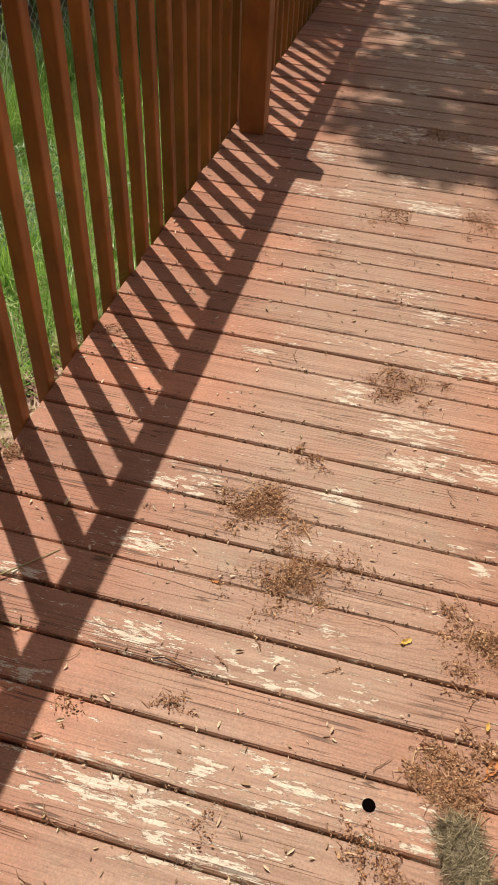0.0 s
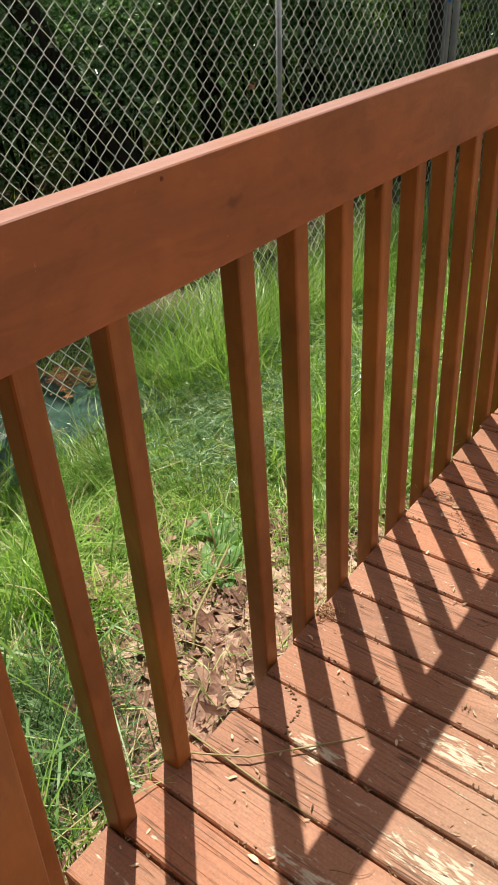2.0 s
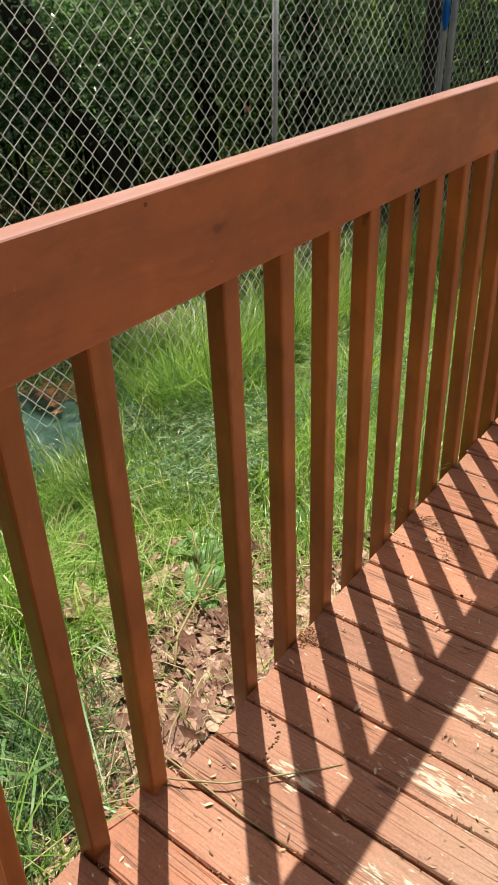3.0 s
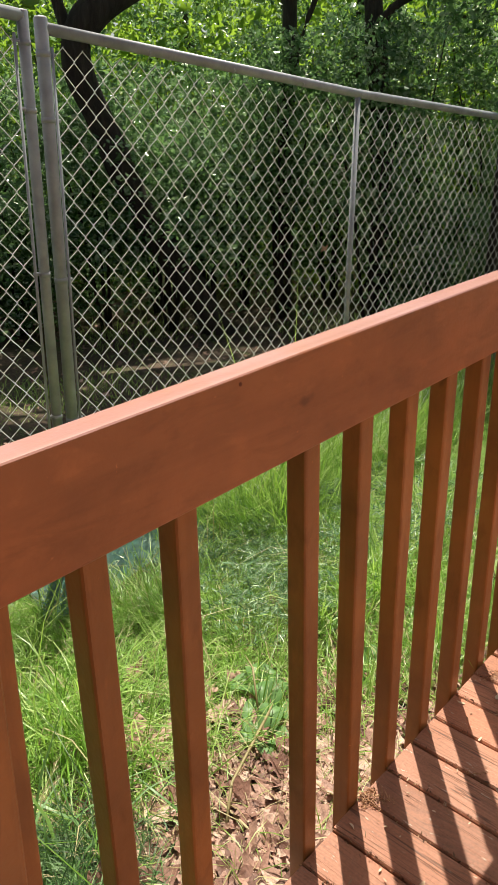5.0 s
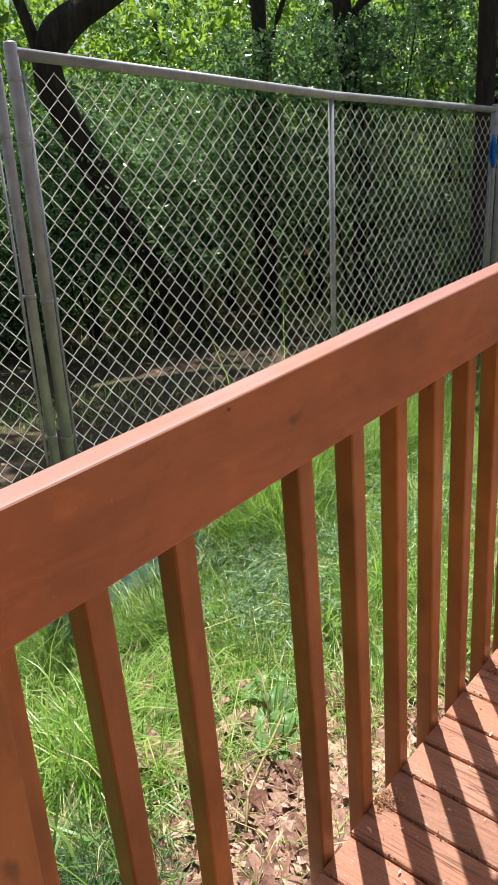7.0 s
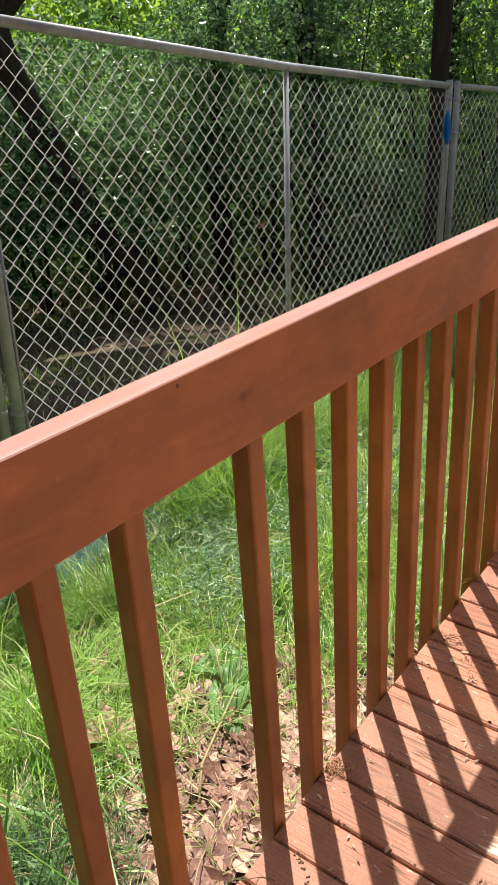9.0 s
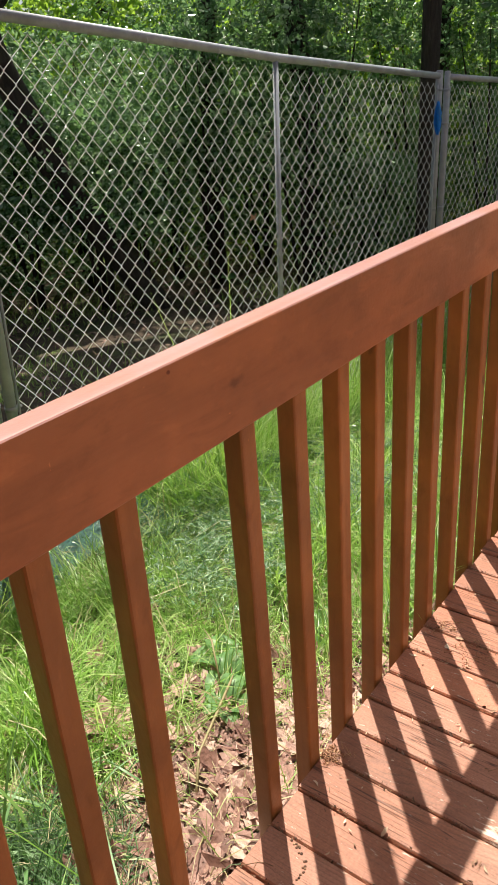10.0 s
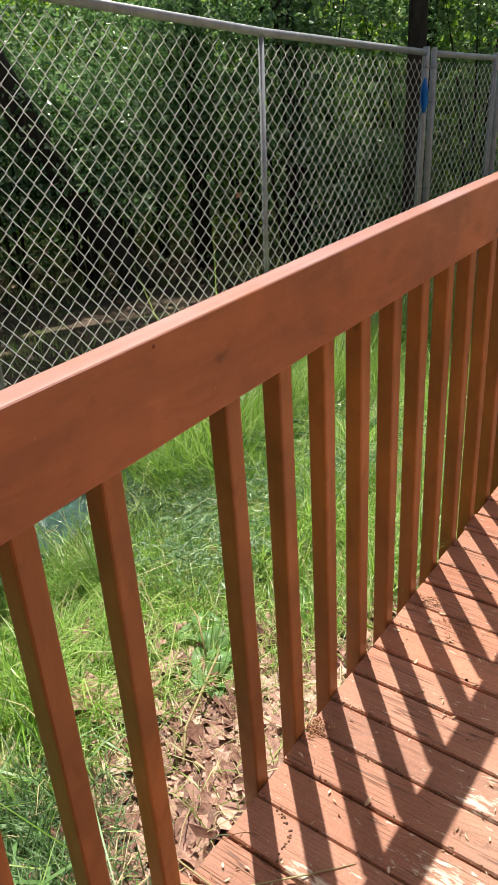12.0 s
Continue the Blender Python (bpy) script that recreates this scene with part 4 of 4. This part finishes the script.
for i, (x, y, r, n) in enumerate([(0.524, 0.146, 0.065, 900), (0.56, 0.13, 0.06, 500), (0.625, -0.018, 0.05, 900), (0.60, -0.06, 0.07, 300), (0.747, 0.588, 0.065, 700), (0.643, 1.418, 0.06, 300),
                                  (0.50, 1.104, 0.05, 30), (0.973, -0.061, 0.06, 900), (0.598, 0.287, 0.025, 120), (0.75, 2.1, 0.09, 400), (0.70, 0.95, 0.05, 30), (0.93, 1.42, 0.07, 350), (0.02, 0.141, 0.03, 130), (0.134, 0.54, 0.05, 90), (0.045, 0.59, 0.03, 70), (0.903, -0.015, 0.035, 90), (0.917, -0.12, 0.04, 120),
                                  (0.497, -0.290, 0.028, 60), (0.351, -0.329, 0.025, 35), (0.591, -0.451, 0.03, 35), (0.737, 0.039, 0.05, 110), (0.790, -0.405, 0.03, 70), (0.815, -0.435, 0.03, 60), (0.85, -0.445, 0.03, 80)]):
    clump(x, y, r, int(2.4 * n), 300 + 3 * i)
clump(0.918, -0.308, 0.037, 6800, 391, M_HUSK, "heap of orange-brown seed husks on the boards", 0.0031, 0.016)
clump(0.972, -0.255, 0.035, 700, 394, M_HUSK, "heap of orange-brown seed husks on the boards", 0.0036, 0.010)


def build_flakes():
    g = np.random.default_rng(71)
    n = 1300
    x, y = g.uniform(0.01, 1.4, n), -0.75 + 3.6 * g.random(n) ** 1.5
    p = np.column_stack([x, y, np.full(n, 0.0035)])
    v, f = leaves(p, 0.0095, 0.3, 0.85, 0.36, 72)
    v[:, 2] = np.maximum(v[:, 2], 0.0015)
    tagged(sheet("seed_flakes", v, f, M_FLAKE), "scattered pale seed flakes on the deck boards", "debris", kind="stuff")


build_flakes()


def build_joint_dirt():
    """Husks and crumbs caught along the joints between the boards."""
    g = np.random.default_rng(73)
    n = 14000
    k = g.integers(-8, 34, n)
    x = g.random(n) ** 1.2 * 1.5
    y = -0.134 + 0.0891 * k - 0.012 * x + g.normal(size=n) * 0.0042
    p = np.column_stack([x, y, -0.003 + 0.004 * g.random(n)])
    v, f = leaves(p, 0.0046, 0.4, 0.4, 0.42, 74)
    tagged(sheet("joint_dirt", v, f, M_CRUMB), "brown crumbs and husks caught between boards", "debris", kind="stuff")


build_joint_dirt()


def twig(x, y, ang, L, seed, r=0.0007):
    g = np.random.default_rng(seed)
    pts, a, p = [], ang, np.array([0.0, 0.0])
    for i in range(6):
        pts.append((p[0], p[1], 0.003 + 0.002 * g.random()))
        a += g.normal() * 0.35
        p = p + np.array([math.cos(a), math.sin(a)]) * L / 5
    bm = tube(pts, [r, r, r * 0.9, r * 0.8, r * 0.7, r * 0.4], 5)
    k = Vector(pts[2])
    join(bm, tube([k, k + Vector((math.cos(ang + 0.8), math.sin(ang + 0.8), 0.05)) * L * 0.25], [r * 0.7, r * 0.3], 4))
    ob = part("twig", bm, M_TWIG)
    ob.location = (x, y, 0)
    tagged(ob, "thin dry brown twig lying on the deck", "twig", group="twigs on the deck")


g0 = np.random.default_rng(81)
for i in range(90):
    twig(g0.uniform(0.05, 1.2), g0.uniform(-0.6, 2.2), g0.uniform(0, 6.3), g0.uniform(0.02, 0.075), 400 + i)
twig(0.44, -0.22, 0.7, 0.09, 455, 0.0012)


def fallen_leaf(x, y, mat, label, size, turn):
    g = np.random.default_rng(int(abs(x * 1000)))
    bm = bmesh.new()
    n = 14
    rim, inner = [], []
    for i in range(n):
        a = 2 * math.pi * i / n
        r = 0.5 * (0.72 + 0.28 * math.cos(2 * a)) * (0.75 + 0.4 * g.random())
        X, Y = r * math.cos(a), r * math.sin(a) * 0.9
        rim.append(bm.verts.new(Vector((X, Y, 0.35 * abs(Y) + 0.5 * X * X + 0.16 * g.random())) * size))
        inner.append(bm.verts.new(Vector((X * 0.5, Y * 0.5, 0.3 * abs(Y) * 0.5 + 0.08 * g.random())) * size))
    c = bm.verts.new((0, 0, 0.0))
    for i in range(n):
        j = (i + 1) % n
        bm.faces.new((c, inner[i], inner[j])).smooth = True
        bm.faces.new((inner[i], rim[i], rim[j], inner[j])).smooth = True
    join(bm, tube([(-0.36 * size, 0, 0.02 * size), (-0.6 * size, 0.05 * size, 0.05 * size), (-0.85 * size, 0.2 * size, 0.02 * size)], [0.03 * size, 0.025 * size, 0.02 * size], 5))
    ob = part("fallen_leaf", bm, mat)
    ob.matrix_world = pose(x, y, 0.003, 0, 0, turn)
    tagged(ob, label, "leaf")


fallen_leaf(0.833, -0.088, M_YELLOW, "small curled yellow leaf on the deck", 0.022, 40)
fallen_leaf(0.975, -0.264, M_ORANGE, "torn orange leaf beside the husk heap", 0.034, 70)
fallen_leaf(0.32, -0.389, M_TWIG, "shrivelled dark brown leaf on the deck", 0.016, 25)
fallen_leaf(0.498, -0.057, M_ORANGE, "small orange leaf flake on the deck", 0.014, 10)
fallen_leaf(0.968, -0.202, M_YELLOW, "small yellow leaf beside seed debris", 0.014, 80)


def build_stalk(pts, label, r=0.0017):
    bm = tube(pts, [r] * (len(pts) - 1) + [0.4 * r], 6)
    tagged(part("grass_stalk", bm, M_DRYGRASS), label, "grass stalk", group="stalks across the deck edge")


build_stalk([(-0.10, -0.20, -0.10), (-0.05, -0.215, 0.004), (-0.022, -0.220, 0.012), (0.053, -0.223, 0.010), (0.133, -0.227, 0.006), (0.222, -0.225, 0.003)], "green-yellow grass stalk lying over the deck edge")
build_stalk([(-0.06, -0.27, -0.08), (-0.035, -0.262, 0.006), (0.02, -0.239, 0.013), (0.083, -0.202, 0.012), (0.159, -0.123, 0.008), (0.212, -0.064, 0.004)], "long thin grass stalk across the boards")
build_stalk([(-0.24, 0.02, -0.15), (-0.29, 0.09, -0.135), (-0.36, 0.29, -0.13), (-0.38, 0.33, -0.14)], "pale dry stalk lying on dead leaves", 0.0034)
build_stalk([(-0.40, 0.30, -0.16), (-0.47, 0.36, -0.10), (-0.56, 0.43, -0.15)], "pale bent stalk beside the broad weed", 0.0028)


def catkin(x, y, ang, L, seed, mat=M_SEED, big=1.0):
    """A fallen flower string: a thin stem with small beads."""
    g = np.random.default_rng(seed)
    pts, a, p = [], ang, Vector((0, 0, 0.002))
    n = max(5, int(L / 0.008))
    for i in range(n):
        pts.append(p.copy())
        a += g.normal() * 0.25
        p = p + Vector((math.cos(a), math.sin(a), 0)) * L / (n - 1)
    bm = tube(pts, 0.0006, 4)
    for q in pts[1:]:
        for _ in range(2):
            c = q + Vector((g.normal() * 0.002 * big, g.normal() * 0.002 * big, 0.001))
            join(bm, tube([c - Vector((0.0012 * big, 0, 0)), c, c + Vector((0.0012 * big, 0, 0))], [0.0005 * big, 0.0016 * big, 0.0005 * big], 5))
    ob = part("catkin", bm, mat)
    ob.location = (x, y, 0)
    tagged(ob, "fallen brown flower string on the deck", "catkin", group="flower strings on the deck")


catkin(0.049, -0.039, -0.85, 0.105, 500, M_CRUMB, 1.8)
for i, (x, y, a) in enumerate([(0.487, -0.277, -1.0), (0.597, 0.259, 0.5), (0.647, 0.378, 0.9), (0.622, 0.071, -1.2), (0.535, -0.193, -0.6), (0.886, -0.019, 0.8), (0.91, -0.132, -1.2), (0.57, -0.107, -1.4), (0.708, -0.177, 0.3), (0.939, -0.183, 1.2), (0.80, -0.41, -1.1), (0.84, -0.44, 2.0), (0.05, 0.62, 0.3), (0.12, 0.30, 1.0), (0.16, 0.85, -0.4)]):
    catkin(x, y, a, 0.03 + 0.012 * (i % 4), 501 + i)


def build_dry_tuft():
    """A flattened heap of grey, dry grass clippings."""
    g = np.random.default_rng(97)
    n = 3000
    q = np.column_stack([g.uniform(-1, 1, n) * 0.020 + 0.008 * g.normal(size=n), g.uniform(-1, 1, n) * 0.036 + 0.008 * g.normal(size=n), 0.003 + 0.014 * g.random(n)])
    q[:, 0] -= 0.25 * q[:, 1]
    v, f = leaves(q, 0.027, 0.4, 0.75, 0.022, 98)
    v[:, 2] = np.maximum(v[:, 2], 0.001)
    ob = sheet("dry_clippings", v, f, M_CLIP)
    ob.location = (0.938, -0.397, 0.001)
    tagged(ob, "grey-green heap of dry grass clippings on the deck", "clippings", kind="stuff")


build_dry_tuft()


def hung_leaf(p, label, mat, seed):
    v, f = oak_leaves(np.array([(0.0, 0.0, 0.0)]), 0.024, seed, 0.4)
    ob = sheet("caught_leaf", v, f, mat, smooth=True)
    ob.matrix_world = Matrix.Translation(p) @ pose(0, 0, 0, 20, 80, 10 * seed)
    tagged(ob, label, "leaf")


hung_leaf((-1.455, 1.976, 0.644), "dry tan leaf caught in the wire mesh", M_DEAD, 3)
hung_leaf((-1.490, 1.278, 0.957), "dry pinkish leaf caught in the wire mesh", M_DEAD, 5)


def build_tarp():
    x0, y0 = -1.58, 0.80
    bm = bmesh.new()
    n, m = 22, 10
    grid = []
    for i in range(n):
        row = []
        for j in range(m):
            u, w = i / (n - 1), j / (m - 1)
            x, y = x0 + (w - 0.5) * 0.62 + 0.03 * math.sin(u * 9), y0 + (u - 0.5) * 0.78 - (w - 0.5) * 0.35 + 0.03 * math.sin(w * 8)
            z = gz(x, y) + 0.06 + 0.05 * math.sin(w * math.pi) + 0.022 * math.sin(u * 17 + w * 5) + 0.012 * math.sin(u * 31 - w * 11)
            row.append(bm.verts.new((x, y, z)))
        grid.append(row)
    for i in range(n - 1):
        for j in range(m - 1):
            bm.faces.new((grid[i][j], grid[i + 1][j], grid[i + 1][j + 1], grid[i][j + 1])).smooth = True
    bmesh.ops.solidify(bm, geom=bm.faces[:], thickness=0.012)
    tagged(part("plastic_tarp", bm, M_GREEN), "crumpled dark green plastic sheet in the grass", "tarp")


build_tarp()


def build_chips():
    g = np.random.default_rng(95)
    n = 160
    x, y = -1.69 + 0.07 * g.normal(size=n), 0.93 + 0.06 * g.normal(size=n)
    p = np.column_stack([x, y, ground_z(x, y) + 0.125 + 0.01 * g.random(n)])
    v, f = oak_leaves(p, 0.026, 96)
    tagged(sheet("bark_chips", v, f, M_CLAY), "orange bark chips heaped on the green sheet", "chips", kind="stuff")


build_chips()


def build_weeds():
    g = np.random.default_rng(91)
    for i, (x, y) in enumerate([(-0.42, 0.36), (-0.3, 0.62), (-0.36, 0.27), (-0.55, 0.9), (-0.25, 1.1), (-0.5, 0.42)]):
        top = empty("weed", (x, y, gz(x, y)))
        tagged(top, "broad-leaved green weed beside the litter patch", "weed", group="weeds in the yard")
        for k in range(5):
            a = k * 1.26 + g.uniform(0, 0.6)
            L, w, rise = g.uniform(0.055, 0.090), g.uniform(0.022, 0.038), g.uniform(0.015, 0.045)
            bm = bmesh.new()
            d, s = Vector((math.cos(a), math.sin(a), 0)), Vector((-math.sin(a), math.cos(a), 0))
            rows = []
            for j in range(8):
                t = j / 7
                ws = max(0.06, math.sin(math.pi * min(1, t * 0.92 + 0.06)) ** 0.7)
                c = d * L * t + Vector((0, 0, rise * math.sin(t * 2.4) + 0.01))
                rows.append([bm.verts.new(c + s * w * ws * q + Vector((0, 0, 0.012 * abs(q) * ws + 0.002 * math.sin(9 * t + 3 * q)))) for q in (-1, -0.5, 0, 0.5, 1)])
            for p, q in zip(rows, rows[1:]):
                for e in range(4):
                    bm.faces.new((p[e], p[e + 1], q[e + 1], q[e])).smooth = True
            part("leaf", bm, M_WEED, top)


build_weeds()


# ---- deck ----
PITCH = 0.0891


def build_deck():
    top = empty("deck", (0, 0, 0))
    tagged(top, "worn red-brown stained wooden deck of narrow boards", "deck", kind="structure")
    part("rim_board", block(0.004, 0.042, -1.28, 5.3, -0.19, -0.040, 0.003, 1), M_RAIL, top, "outer rim board under the deck edge")
    for x in (0.42, 0.83, 1.24, 1.65, 2.06):
        part("joist", block(x, x + 0.038, -1.28, 5.3, -0.18, -0.040, 0), M_BARK, top)
    shapes = []
    g = np.random.default_rng(3)
    for s in range(8):
        end = 0.001 + 0.007 * g.random()
        w = PITCH - 0.0032 - 0.0015 * g.random()
        prof = [(-w / 2, -0.038), (w / 2, -0.038), (w / 2, -0.005), (w / 2 - 0.0025, -0.001), (w / 2 - 0.008, 0.0), (-w / 2 + 0.008, 0.0), (-w / 2 + 0.0025, -0.001), (-w / 2, -0.005)]
        bm = bmesh.new()
        rings = [[bm.verts.new((x, p, z)) for p, z in prof] for x in (end, 2.27)]
        for j in range(8):
            bm.faces.new((rings[0][j], rings[0][(j + 1) % 8], rings[1][(j + 1) % 8], rings[1][j]))
        bm.faces.new(rings[0][::-1])
        bm.faces.new(rings[1])
        bmesh.ops.recalc_face_normals(bm, faces=bm.faces[:])
        ob = part("board", bm, M_DECK, top)
        shapes.append(ob.data)
        bpy.data.objects.remove(ob)
    turn = math.atan(-0.012)
    screw = None
    for j in range(-9, 62):
        y = -0.134 + PITCH * (j - 3.5)
        ob = new("board", shapes[int(g.integers(8))])
        ob.parent = top
        ob.location = (-0.036 if -0.49 < y < -0.21 else 0.0, y, 0.0015 * g.normal())
        ob.rotation_euler = (0.004 * g.normal(), 0, turn)
        if -8 <= j <= 30:
            for x in (0.44, 0.85):
                for dy in (-0.02, 0.022):
                    if g.random() < 0.75:
                        continue
                    yy = y - 0.012 * x + dy + 0.004 * g.normal()
                    if screw is None:
                        sob = part("screw", tube([(0, 0, -0.006), (0, 0, -0.0018)], 0.0024, 8), M_SCREW, top)
                        screw = sob.data
                    else:
                        sob = new("screw", screw)
                        sob.parent = top
                    sob.location = (x + 0.006 * g.normal(), yy, 0.001)
    # solid black disc: the shade inside a knot hole, put into colour
    part("knot_hole", tube([(0.807, -0.361, -0.004), (0.807, -0.361, 0.0024)], 0.0098, 11), M_HOLE_SHADE, top, "round black disc painted as the shade in a knot hole")


build_deck()
